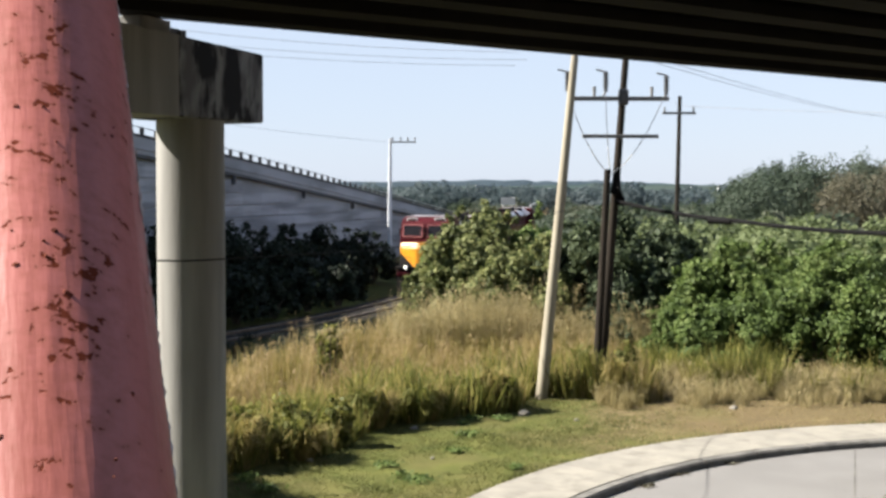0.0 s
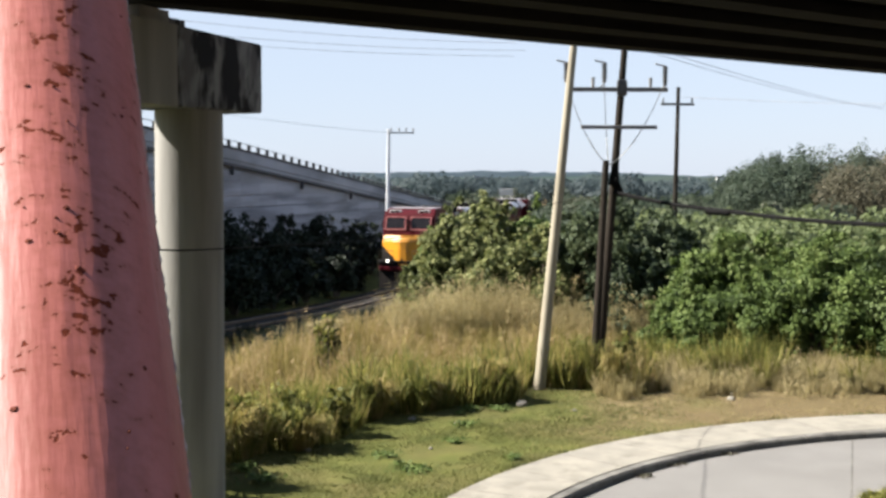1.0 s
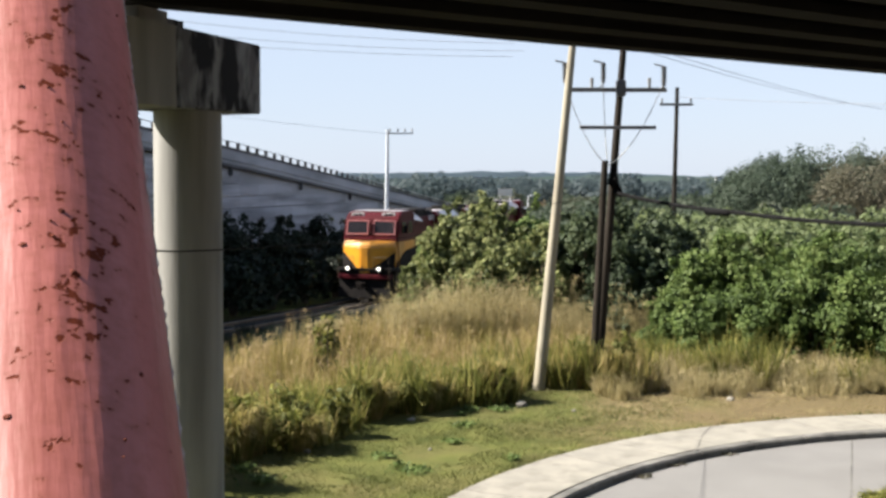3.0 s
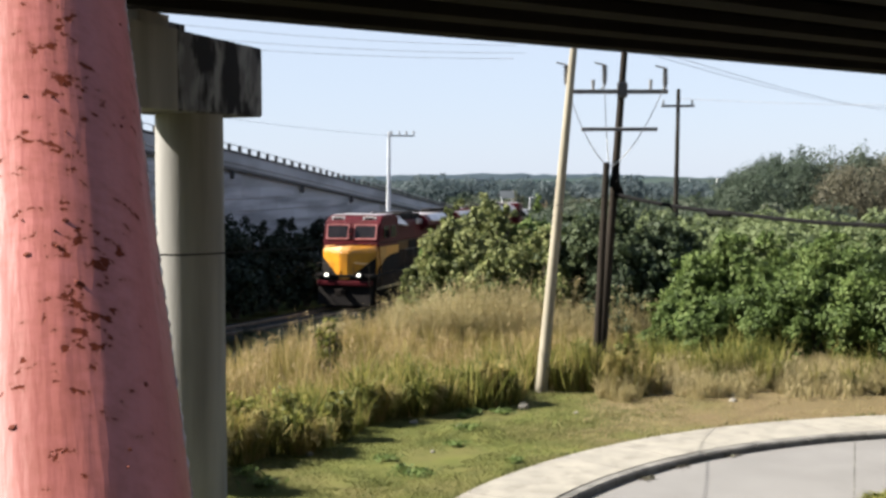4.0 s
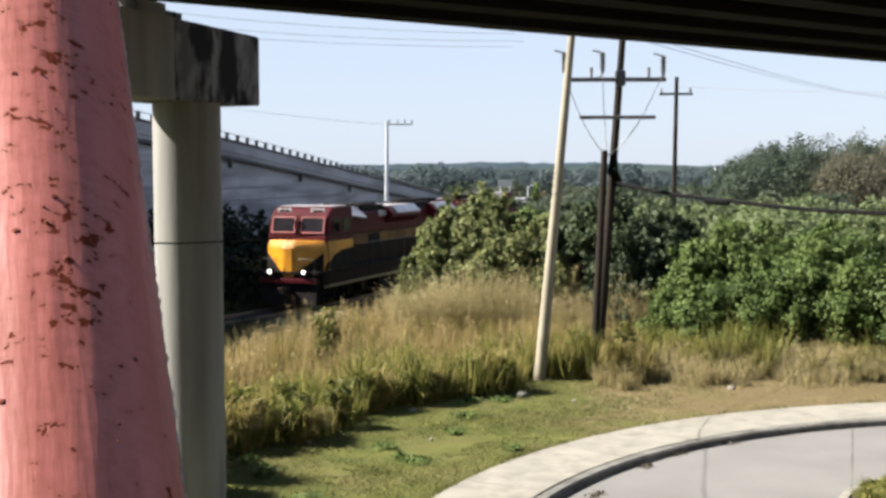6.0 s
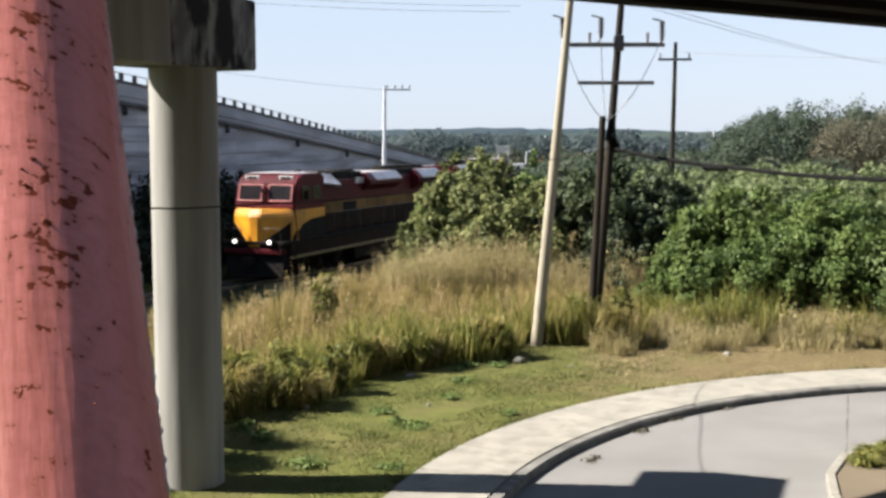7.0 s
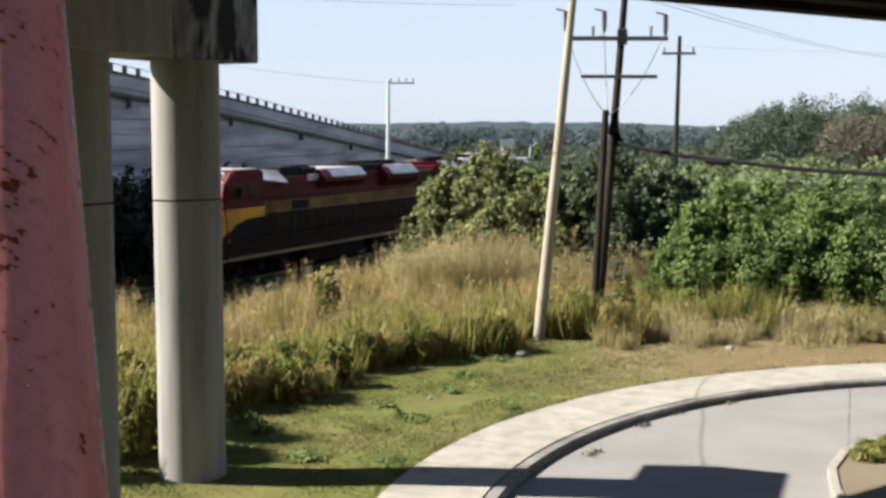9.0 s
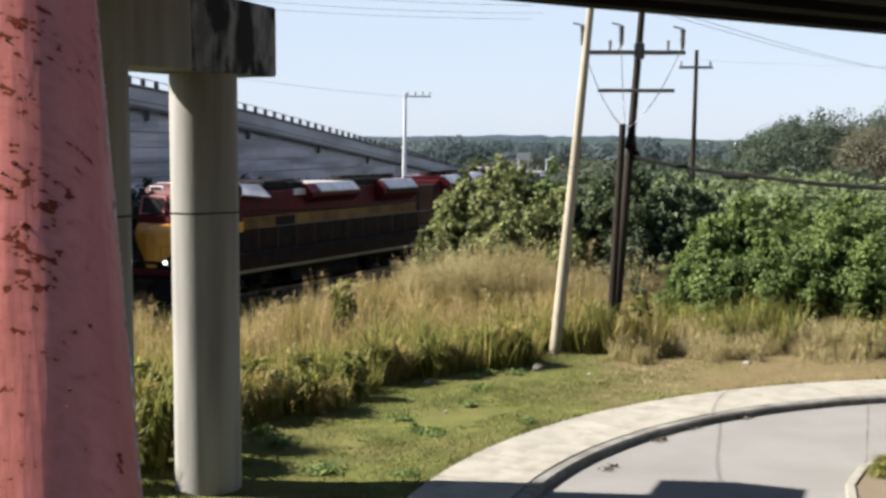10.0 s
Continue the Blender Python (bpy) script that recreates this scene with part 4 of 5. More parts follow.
# ---- red pipe beside the camera: leans away, from the ground up to the deck ----
def red_pipe():
    foot = Vector((-0.2925, 0.9, 6.15))
    way = Vector((-0.260, math.sin(radians(45)), math.cos(radians(45)))).normalized()
    a, b = foot - way * (6.2 / way.z), foot + way * (2.9 / way.z)
    thing = empty("leaning_pipe", Matrix.Translation(a), "leaning round steel pipe with flaking salmon-red paint and rust", "steel pipe")
    axis = (b - a).to_track_quat("Z", "Y").to_matrix().to_4x4()
    n, rings, length = 64, 260, (b - a).length
    bm = bmesh.new()
    rows = []
    for k in range(rings + 1):
        z = length * k / rings
        rows.append([])
        for i in range(n):
            t = 2 * math.pi * i / n
            r = 0.084 + 0.0006 * noise.noise((3 * math.cos(t), 3 * math.sin(t), z * 6))
            rows[-1].append(bm.verts.new((r * math.cos(t), r * math.sin(t), z)))
    for p, q in zip(rows, rows[1:]):
        for i in range(n):
            j = (i + 1) % n
            f = bm.faces.new((p[i], p[j], q[j], q[i]))
            f.smooth = True
    body = part("pipe", bm, M_PIPE, thing)
    body.matrix_local = axis
    rg = random.Random(11)
    near = (foot - a).length
    facing = (Vector((0, 0, 6.2)) - foot).normalized()
    loc = axis.inverted().to_3x3() @ facing
    mid = math.atan2(loc.y, loc.x)
    right = max((1, -1), key=lambda q: (axis.to_3x3() @ Vector((math.cos(mid + q * 1.4), math.sin(mid + q * 1.4), 0))).x)
    body.data.materials[0] = pipe_material(mid + right * 0.24, near - 0.03)
    # a few thick scabs of rust standing proud of the paint
    bm = bmesh.new()
    for k in range(34):
        z, t = near + (rg.gauss(0.07, 0.1) if k < 12 else rg.uniform(-0.4, 0.45)), mid + (rg.gauss(0.12, 0.2) if k < 12 else rg.uniform(-1.2, 1.2))
        size, flat = rg.uniform(0.0008, 0.0026), rg.uniform(0.7, 1.6)
        rings = []
        for lift, f in ((-0.0006, 1.0), (0.0006, 0.7), (0.0009, 0.25)):
            rings.append([])
            for i in range(10):
                u = 2 * math.pi * i / 10
                w = size * f * (1 + 0.35 * noise.noise((3 * math.cos(u), 3 * math.sin(u), k * 1.7)))
                tt = t + w * flat * math.cos(u) / 0.084
                rings[-1].append((Vector(((0.0843 + lift) * math.cos(tt), (0.0843 + lift) * math.sin(tt), z + w * math.sin(u)))))
        loft(bm, rings)
    ob = part("rust", bm, M_RUST, thing, "dark brown rust scabs under lifted paint")
    ob.matrix_local = axis
    tagged(ob, kind="stuff")
    # ragged seam of lifted paint down the far flank
    bm = bmesh.new()
    z = near - 0.6
    while z < near + 0.7:
        step = rg.uniform(0.004, 0.016)
        t = mid + right * rg.uniform(1.33, 1.43)
        wide, lift = rg.uniform(0.0012, 0.0045) / 0.084, rg.uniform(0.0004, 0.0016)
        ring = [(t - wide, z, 0.0), (t + wide * rg.uniform(0.5, 1), z + step * 0.1, 0.0), (t + wide, z + step, 0.0), (t - wide * rg.uniform(0.3, 1), z + step * 1.1, 0.0)]
        low = [bm.verts.new(((0.0843 + e) * math.cos(u), (0.0843 + e) * math.sin(u), w)) for u, w, e in ring]
        top = bm.verts.new(((0.0846 + lift) * math.cos(t), (0.0846 + lift) * math.sin(t), z + step * rg.uniform(0.3, 0.7)))
        for i in range(4):
            bm.faces.new((low[i], low[(i + 1) % 4], top))
        z += step * rg.uniform(0.7, 1.5)
    bmesh.ops.recalc_face_normals(bm, faces=bm.faces)
    ob = part("lifted_paint", bm, M_FLAKE, thing, "pale ragged flakes of lifted paint")
    ob.matrix_local = axis
    tagged(ob, kind="stuff")


red_pipe()


# ---- poles and wires ----
def sagging(a, b, sag, n=16):
    a, b = Vector(a), Vector(b)
    return [a.lerp(b, i / n) - Vector((0, 0, 4 * sag * (i / n) * (1 - i / n))) for i in range(n + 1)]


def smooth_line(pts, n=8):
    out = []
    P = [Vector(p) for p in pts]
    P = [2 * P[0] - P[1]] + P + [2 * P[-1] - P[-2]]
    for i in range(1, len(P) - 2):
        for k in range(n):
            t = k / n
            a, b, c, d = P[i - 1], P[i], P[i + 1], P[i + 2]
            out.append(0.5 * (2 * b + (c - a) * t + (2 * a - 5 * b + 4 * c - d) * t * t + (3 * b - a - 3 * c + d) * t ** 3))
    return out + [P[-2]]


def pole_a():
    thing = empty("leaning_pole", Matrix.Translation((2.95, 34.95, 0)), "pale leaning concrete utility pole in tall grass", "utility pole", "utility poles")
    bm = bmesh.new()
    rod(bm, (-0.02, 0, -0.3), (0.93, 0, 10.25), 0.185, 0.105, n=20)
    round_sides(bm)
    part("pole", bm, M_LIGHT_POLE, thing)


def pole_b():
    bx, by = 4.87, 36.5
    thing = empty("transformer_pole", Matrix.Translation((bx, by, 0)), "dark wooden utility pole with crossarms and fuse cutouts", "utility pole", "utility poles")
    bm = bmesh.new()
    rod(bm, (0, 0, -0.3), (0.74, 0, 10.45), 0.16, 0.10, n=16)
    round_sides(bm)
    part("pole", bm, M_WOOD, thing)
    bm = bmesh.new()
    rod(bm, (-0.16, -0.3, -0.3), (0.17, -0.25, 6.85), 0.13, 0.10, n=14)
    part("stub_pole", bm, M_WOOD, thing)
    bm = bmesh.new()
    box(bm, (0.55, -0.18, 9.0), (2.95, 0.11, 0.13), None, 0.01)
    part("crossarm", bm, M_GREY_DARK, thing)
    bm = bmesh.new()
    box(bm, (0.56, -0.16, 7.86), (2.32, 0.10, 0.11), None, 0.01)
    part("crossarm", bm, M_GREY_DARK, thing)
    bm = bmesh.new()
    box(bm, (0.64, -0.16, 9.05), (0.3, 0.34, 0.5), None, 0.08)
    part("bracket", bm, M_DARK_METAL, thing)
    for x, zz in ((-1.08, 9.55), (0.08, 9.55), (1.92, 9.45)):
        bm = bmesh.new()
        rod(bm, (x, -0.3, zz - 0.35), (x, -0.3, zz + 0.25), 0.06, n=8)
        for k in range(4):
            rod(bm, (x, -0.3, zz - 0.2 + k * 0.12), (x, -0.3, zz - 0.16 + k * 0.12), 0.09, n=10)
        cut = part("fuse_cutout", bm, M_DARK_METAL, thing)
        bm = bmesh.new()
        rod(bm, (x, -0.3, zz + 0.25), (x - 0.3, -0.3, zz + 0.32), 0.03, n=6)
        part("hook", bm, M_GREY_METAL, cut)
        bm = bmesh.new()
        rod(bm, (x, -0.28, zz - 0.35), (x + (0.12 if x < 0 else -0.12), -0.2, 9.02), 0.03, n=6)
        part("arm", bm, M_GREY_METAL, cut)
    for x in (-0.25, 1.5):
        bm = bmesh.new()
        rod(bm, (x, -0.18, 9.06), (x, -0.18, 9.36), 0.045, 0.06, n=8)
        part("insulator", bm, M_PORCELAIN, thing)
    for x in (-1.08, 0.08, 1.92):
        run = sagging((x, -0.3, 9.2), (0.25, -0.3, 6.7), 0.4, 10)
        bm = bmesh.new()
        tube(bm, run[:6], 0.012, 5)
        wire = part("drop_wire", bm, M_GREY_DARK, thing)
        bm = bmesh.new()
        tube(bm, run[5:], 0.017, 5)
        part("sheath", bm, M_WHITE, wire, "white insulated lower end")
    bm = bmesh.new()
    for k in range(5):
        tube(bm, sagging((0.45, -0.2 - 0.05 * k, 6.9 - 0.15 * k), (0.5 + 0.06 * k, -0.2, 5.75), -0.05, 6), 0.035, 6)
    rod(bm, (0.42, -0.2, 6.1), (0.47, -0.2, 6.9), 0.17, 0.09, n=10)
    part("cable_bundle", bm, M_CABLE, thing)


def pole_c():
    thing = empty("far_pole", Matrix.Translation((13.75, 70, 0)), "slim dark utility pole with one crossarm", "utility pole", "utility poles")
    bm = bmesh.new()
    rod(bm, (0, 0, -0.3), (0.16, 0, 11.75), 0.17, 0.11, n=12)
    part("pole", bm, M_WOOD, thing)
    bm = bmesh.new()
    box(bm, (0.1, -0.12, 10.75), (1.95, 0.12, 0.14))
    part("crossarm", bm, M_GREY_DARK, thing)
    for x in (-0.75, 0.95):
        bm = bmesh.new()
        rod(bm, (x, -0.12, 10.8), (x, -0.12, 11.1), 0.06, n=8)
        part("insulator", bm, M_PORCELAIN, thing)


def street_lamp(x, y, h, arm, label):
    thing = empty("street_lamp", Matrix.Translation((x, y, 0)), label, "street lamp", "street lamps")
    bm = bmesh.new()
    rod(bm, (0, 0, -0.3), (0, 0, h * 0.45), 0.17, 0.15, n=12)
    rod(bm, (0, 0, h * 0.45), (0.05, 0, h), 0.13, 0.09, n=12)
    part("mast", bm, M_WHITE_METAL, thing)
    bm = bmesh.new()
    rod(bm, (0, 0, h - 0.02), (arm, 0, h + 0.08), 0.06, n=8)
    part("arm", bm, M_WHITE_METAL, thing)
    for k in (0.5, 1.0):
        bm = bmesh.new()
        box(bm, (arm * k - 0.05, 0, h + 0.16), (0.42, 0.26, 0.16), None, 0.04)
        part("lamp_head", bm, M_WHITE_METAL, thing)


def ramp_pole():
    thing = empty("crossarm_pole", Matrix.Translation((-4.1, 92, 0)), "tall pale concrete utility pole with a one-sided crossarm", "utility pole", "utility poles")
    bm = bmesh.new()
    rod(bm, (0, 0, -0.3), (0, 0, 4.6), 0.2, 0.17, n=14)
    rod(bm, (0, 0, 4.6), (0.05, 0, 10.2), 0.165, 0.11, n=14)
    part("pole", bm, M_WHITE_METAL, thing)
    bm = bmesh.new()
    box(bm, (1.0, -0.16, 9.9), (2.05, 0.1, 0.12), None, 0.01)
    part("crossarm", bm, M_GREY_METAL, thing)
    for x in (0.25, 0.85, 1.4, 1.95):
        bm = bmesh.new()
        rod(bm, (x, -0.16, 9.95), (x, -0.16, 10.1), 0.03, n=8)
        rod(bm, (x, -0.16, 10.06), (x, -0.16, 10.26), 0.09, 0.05, n=12)
        part("insulator", bm, M_PORCELAIN, thing)


M_WHITE_METAL = material("pale_painted_metal", (0.462, 0.4788, 0.504), (0.4032, 0.42, 0.4452), 2, 0.5, 0.1)
M_GREY_DARK = material("weathered_arm", (0.1092, 0.105, 0.1008), (0.1512, 0.1428, 0.1386), 5, 0.8)
pole_a()
pole_b()
pole_c()
ramp_pole()
street_lamp(16.3, 220, 3.6, 1.6, "small far pale street lamp with a short arm")


def line(name, pts, r, mat, label, category):
    bm = bmesh.new()
    tube(bm, pts, r, 6)
    return tagged(part(name, bm, mat), label, category)


line("overhead_cable", smooth_line([(-2.9, 1.0, 6.0), (-2.7, 4.0, 5.85), (-2.53, 6.0, 5.77), (-2.44, 7.5, 5.70), (-2.30, 9.5, 5.63), (-2.10, 11.5, 5.53), (-0.94, 21.0, 5.17), (-0.17, 25.0, 5.13), (1.23, 30.0, 5.30), (5.25, 36.3, 5.88)]), 0.008, M_CABLE,
            "slack black cable hung between pole and bridge", "cable")
thick = line("bundled_cable", smooth_line([(5.3, 36.3, 5.88), (6.4, 35.0, 5.62), (7.8, 33.3, 5.41), (11.0, 28.6, 5.18), (17.0, 20.0, 5.6)]), 0.06, M_CABLE, "thick black bundled cable hung from the pole", "cable")
bm = bmesh.new()
rod(bm, (7.55, 33.6, 5.38), (8.05, 33.0, 5.36), 0.10, n=12)
part("splice_box", bm, M_CABLE, thick, "black splice box on the cable")
for k, (a, b, sag) in enumerate((((-22, 60, 15.4), (4.0, 64, 13.6), 0.5), ((-22, 60, 14.7), (4.5, 64, 13.2), 0.5), ((-22, 61, 14.2), (4.0, 66, 13.1), 0.4), ((-30, 60, 13.0), (-4.0, 92, 9.9), 0.6),
                                 ((5.6, 36.3, 10.35), (50, 130, 14.5), 0.6), ((6.6, 36.3, 10.2), (52, 130, 14.0), 0.5), ((13.9, 70, 11.2), (42, 48, 10.2), 0.6))):
    line("power_line", sagging(a, b, sag), 0.012, M_WIRE, "thin grey power line against the sky", "power line")


# ---- vegetation ----
def shrub(x, y, height, radius, leaf, seed, label, leaf_size=0.17, count=9000, name="shrub", group="shrubs beyond the grass", squash=1.0):
    """Several stems, and clumps of leaves of uneven size round them."""
    rg = np.random.default_rng(seed)
    thing = empty(name, Matrix.Translation((x, y, 0.02)), label, "shrub" if name == "shrub" else "tree", group)
    bm = bmesh.new()
    heads = []
    n = max(8, int(8 + radius * 13))
    for k in range(n):
        a = rg.uniform(0, 2 * np.pi)
        up = rg.uniform(0.02, 1.0)  # from the skirt to the crest of a lopsided dome
        d = radius * np.sqrt(max(0.0, 1 - up ** 2.4)) * rg.uniform(0.75, 1.08)
        heads.append((d * np.cos(a), d * np.sin(a), height * (0.1 + 0.84 * up) * rg.uniform(0.88, 1.04), rg.choice((0.12, 0.2, 0.28, 0.42)) * radius))
    heads.append((0, 0, height * 0.6, radius * 0.6))
    for k in range(6 if radius > 0.8 else 0):  # shoots that stand out of the crown
        a = rg.uniform(0, 2 * np.pi)
        d = radius * rg.uniform(0.1, 0.8)
        heads.append((d * np.cos(a), d * np.sin(a), height * (1.0 - 0.3 * (d / radius) ** 2) * rg.uniform(0.98, 1.08), 0.09 * radius))
    if name == "weed":
        heads = [(hx * 0.6, hy * 0.6, height * (0.2 + 0.75 * k / len(heads)), hr * 0.8) for k, (hx, hy, hz, hr) in enumerate(heads)]
    for hx, hy, hz, hr in heads[:7]:
        mid = (hx * 0.35 + rg.uniform(-0.1, 0.1), hy * 0.35, hz * 0.5)
        rod(bm, (hx * 0.12, hy * 0.12, -0.2), mid, 0.09, 0.06, n=7)
        rod(bm, mid, (hx, hy, hz), 0.06, 0.02, n=6)
    part("trunk", bm, M_BARK, thing)
    cs, outs = [], []
    area = sum(h[3] ** 1.6 for h in heads)
    for hx, hy, hz, hr in heads:
        twigs = 12
        m = max(20, int(count * hr ** 1.6 / area))
        u = rg.normal(size=(twigs, 3))
        u /= np.linalg.norm(u, axis=1)[:, None]
        tw = u * hr * rg.uniform(0.45, 1.15, (twigs, 1))
        tw[:, 2] *= squash
        pick = rg.integers(0, twigs, m)
        p = tw[pick] + rg.normal(size=(m, 3)) * hr * 0.2
        c = p + np.array((hx, hy, hz))
        o = (p - tw[pick] * 0.45) / (np.linalg.norm(p - tw[pick] * 0.45, axis=1)[:, None] + 1e-6)
        # hanging skirt towards the ground
        low = rg.uniform(size=m) < 0.12
        c[low, 2] *= rg.uniform(0.08, 0.9, low.sum())
        cs.append(c)
        outs.append(o)
    c, o = np.concatenate(cs), np.concatenate(outs)
    keep = c[:, 2] > 0.05
    quads("crown", leaf_corners(rg, c[keep], o[keep], leaf_size, leaf_size * 0.55), leaf, thing)
    return thing


GREEN = "dense green leafy shrub at the edge of dry grass"
OLIVE = "olive-green leafy shrub beside the railway"
SHADE = "green bush with the ramp wall's shade put into its dark leaves"
SHADY = "dark spreading tree behind the utility poles"
row = ((-0.5, 54.5, 3.3, 0.9), (-0.35, 52.6, 4.1, 1.0), (0.4, 51.4, 4.75, 1.3), (1.7, 50.6, 5.0, 1.5), (2.9, 50.0, 5.05, 1.6), (4.1, 50.8, 5.2, 1.6), (2.4, 47.4, 3.7, 1.5), (3.9, 46.9, 4.2, 1.5), (0.9, 48.2, 3.0, 1.2), (-0.3, 50.0, 2.7, 0.9), (-1.1, 52.0, 2.7, 0.8), (0.9, 55.5, 5.1, 1.2), (2.1, 56.0, 5.2, 1.3))
for i, (x, y, h, r) in enumerate(row):
    shrub(x, y, h, r, L_OLIVE if i not in (1, 5) else L_SHRUB, 20 + i, OLIVE, 0.2, 9000)
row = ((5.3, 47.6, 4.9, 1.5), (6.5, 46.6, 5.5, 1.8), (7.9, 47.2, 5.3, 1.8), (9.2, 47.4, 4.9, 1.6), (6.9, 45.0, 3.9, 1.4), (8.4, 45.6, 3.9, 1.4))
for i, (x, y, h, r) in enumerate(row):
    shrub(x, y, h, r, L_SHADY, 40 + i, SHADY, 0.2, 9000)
row = ((9.3, 43.6, 3.5, 1.5), (10.6, 43.4, 4.1, 1.9), (12.2, 43.3, 4.2, 2.1), (14.0, 42.6, 4.2, 2.2), (15.8, 42.0, 4.15, 2.2), (17.5, 41.2, 4.2, 2.1), (19.2, 41.5, 4.3, 2.2), (9.7, 41.0, 2.6, 1.4), (11.2, 40.8, 3.1, 1.6), (12.8, 40.1, 2.9, 1.6), (14.3, 39.6, 2.9, 1.6), (15.4, 38.3, 3.3, 1.6), (8.4, 41.9, 2.0, 1.0))
for i, (x, y, h, r) in enumerate(row):
    shrub(x, y, h, r, L_DEEP if i in (4, 11) else L_SHRUB, 50 + i, GREEN, 0.15, 24000, squash=0.75)
row = ((-17.5, 44, 3.8, 1.8), (-16.5, 48, 4.1, 1.9), (-15.6, 52, 4.2, 1.9), (-14.2, 55, 4.3, 1.9), (-12.6, 57.5, 4.2, 1.8), (-11.2, 60, 4.5, 1.7), (-9.9, 62.5, 4.1, 1.7), (-8.6, 65, 3.8, 1.7), (-7.2, 68, 3.6, 1.7), (-5.8, 71.5, 3.4, 1.6), (-4.6, 75, 3.2, 1.6), (-13.5, 50.5, 2.6, 1.5), (-11.3, 54, 2.5, 1.4), (-9.3, 57.5, 2.5, 1.4), (-7.3, 61, 2.4, 1.3), (-5.4, 65, 2.3, 1.2), (-12.4, 46.5, 2.4, 1.3), (-10.6, 49, 2.2, 1.3), (-9.0, 51.6, 2.1, 1.3), (-7.7, 54.2, 2.0, 1.2), (-6.4, 57.0, 1.9, 1.1), (-5.2, 60.0, 1.8, 1.0), (-13.6, 43.5, 2.3, 1.3), (-11.8, 51.5, 2.3, 1.3))
for i, (x, y, h, r) in enumerate(row):
    y *= 1.09
    wall_x = float(np.interp(y, [p[1] for p in RAMP], [p[0] for p in RAMP]))
    x = min(max(x * 1.09, wall_x + 1.7), float(np.interp(y, _ys, _xs)) - 2.1 - r)
    shrub(x, y, h, r, L_WALL_SHADE, 80 + i, SHADE, 0.24, 5000, group="bushes under the ramp wall")


def patchy(x, y):
    """Broad and middling unevenness of growth, about 0 to 1."""
    a = np.sin(x * 0.9 + 1.7 * np.sin(y * 0.5)) * np.cos(y * 0.7 + np.sin(x * 0.6))
    b = np.sin(x * 2.7 + 2.0 * np.sin(y * 1.9)) * np.cos(y * 2.3 + x)
    return 0.5 + 0.32 * a + 0.25 * b


def ground_z(x, y):
    """Height of the ground sheet."""
    r = np.hypot(x - HUB[0], y - HUB[1])
    z = np.interp(r, (15.36, 15.8, 17.0), (0.12, 0.11, 0.06))
    bump = np.array([noise.noise((a * 0.25, b * 0.25, 0)) for a, b in zip(x.tolist(), y.tolist())])
    return z + np.where(r > 17, 0.10 * bump, 0.0)


def grass_field(name, seed, n, area, height, width, lean, mat, label, density=None, heads=0.0, clumped=0.8):
    """Blades in tussocks over an area given by a test of x and y, with plumes on some."""
    rg = np.random.default_rng(seed)
    x0, x1, y0, y1 = area
    p = np.stack((rg.uniform(x0, x1, n), rg.uniform(y0, y1, n), np.full(n, 0.0)), axis=1)
    t = np.stack((rg.uniform(x0, x1, n // 40), rg.uniform(y0, y1, n // 40)), axis=1)
    vigour = rg.uniform(0.55, 1.25, len(t))
    pick = rg.integers(0, len(t), n)
    near = rg.uniform(size=n) < clumped
    p[near, :2] = t[pick[near]] + rg.normal(size=(near.sum(), 2)) * 0.15
    g = patchy(p[:, 0], p[:, 1])
    ok = density(p[:, 0], p[:, 1]) & (rg.uniform(size=n) < (0.35 + 0.8 * g if clumped else 1.1))
    grown = np.where(near, vigour[pick], 0.8)[ok] if clumped else 1.0
    p, g = p[ok], g[ok]
    p[:, 2] = ground_z(p[:, 0], p[:, 1]) - 0.01
    p[:, 2] -= 0.42 * np.clip((9.0 - np.abs(p[:, 0] - np.interp(p[:, 1], _ys, _xs))) / 4.0, 0, 1)
    h = height * np.clip(0.55 + 0.75 * g, 0.3, 1.5) * grown
    stem = blades(rg, p, h, width, lean)
    sets = [stem]
    # upper half bends on from the tip of the lower one
    tip = 0.5 * (stem[:, 2] + stem[:, 3])
    side = 0.5 * (stem[:, 2] - stem[:, 3])
    bend = (tip - p) * rg.uniform(0.15, 0.5, (len(p), 1))
    bend[:, :2] *= 2.2
    bend[:, 2] *= rg.uniform(-0.3, 0.8, len(p))
    end = tip + bend
    sets.append(np.stack((tip - side, tip + side, end + side * 0.2, end - side * 0.2), axis=1))
    if heads:
        w = rg.uniform(size=len(p)) < heads
        k = 5
        c = np.repeat(tip[w], k, axis=0) + rg.normal(size=(w.sum() * k, 3)) * np.array((0.05, 0.05, 0.10))
        sets.append(leaf_corners(rg, c, rg.normal(size=c.shape), 0.13, 0.03))
    return tagged(quads(name, np.concatenate(sets), mat), label, "grass", kind="stuff")


def front_edge(x):
    """The near limit of the uncut grass."""
    return np.interp(x, (-12, -4.7, -2.9, -1.2, 2.2, 2.7, 3.3, 4.2, 5, 10, 20), (22.5, 25.2, 27.0, 30.6, 32.8, 35.2, 35.3, 34.6, 34.0, 34.2, 34.2))


def off_track(x, y):
    return x > np.interp(y, _ys, _xs) + np.interp(y, (36, 40, 42, 46.5, 50, 53, 56), (9.5, 10.4, 10.9, 8.8, 7.4, 6.2, 5.0)) + 0.5 * np.sin(y * 2.3)


def tall(x, y):
    return (y > front_edge(x) + 0.25 * np.sin(x * 3.1)) & off_track(x, y) & (x < 6.5) & (y < 52)


def short_dry(x, y):
    return (y > front_edge(x) - 1.1 + 2.6 * patchy(x * 2.3, y * 0.8) ** 2) & (x > 4.5) & (y < 42)


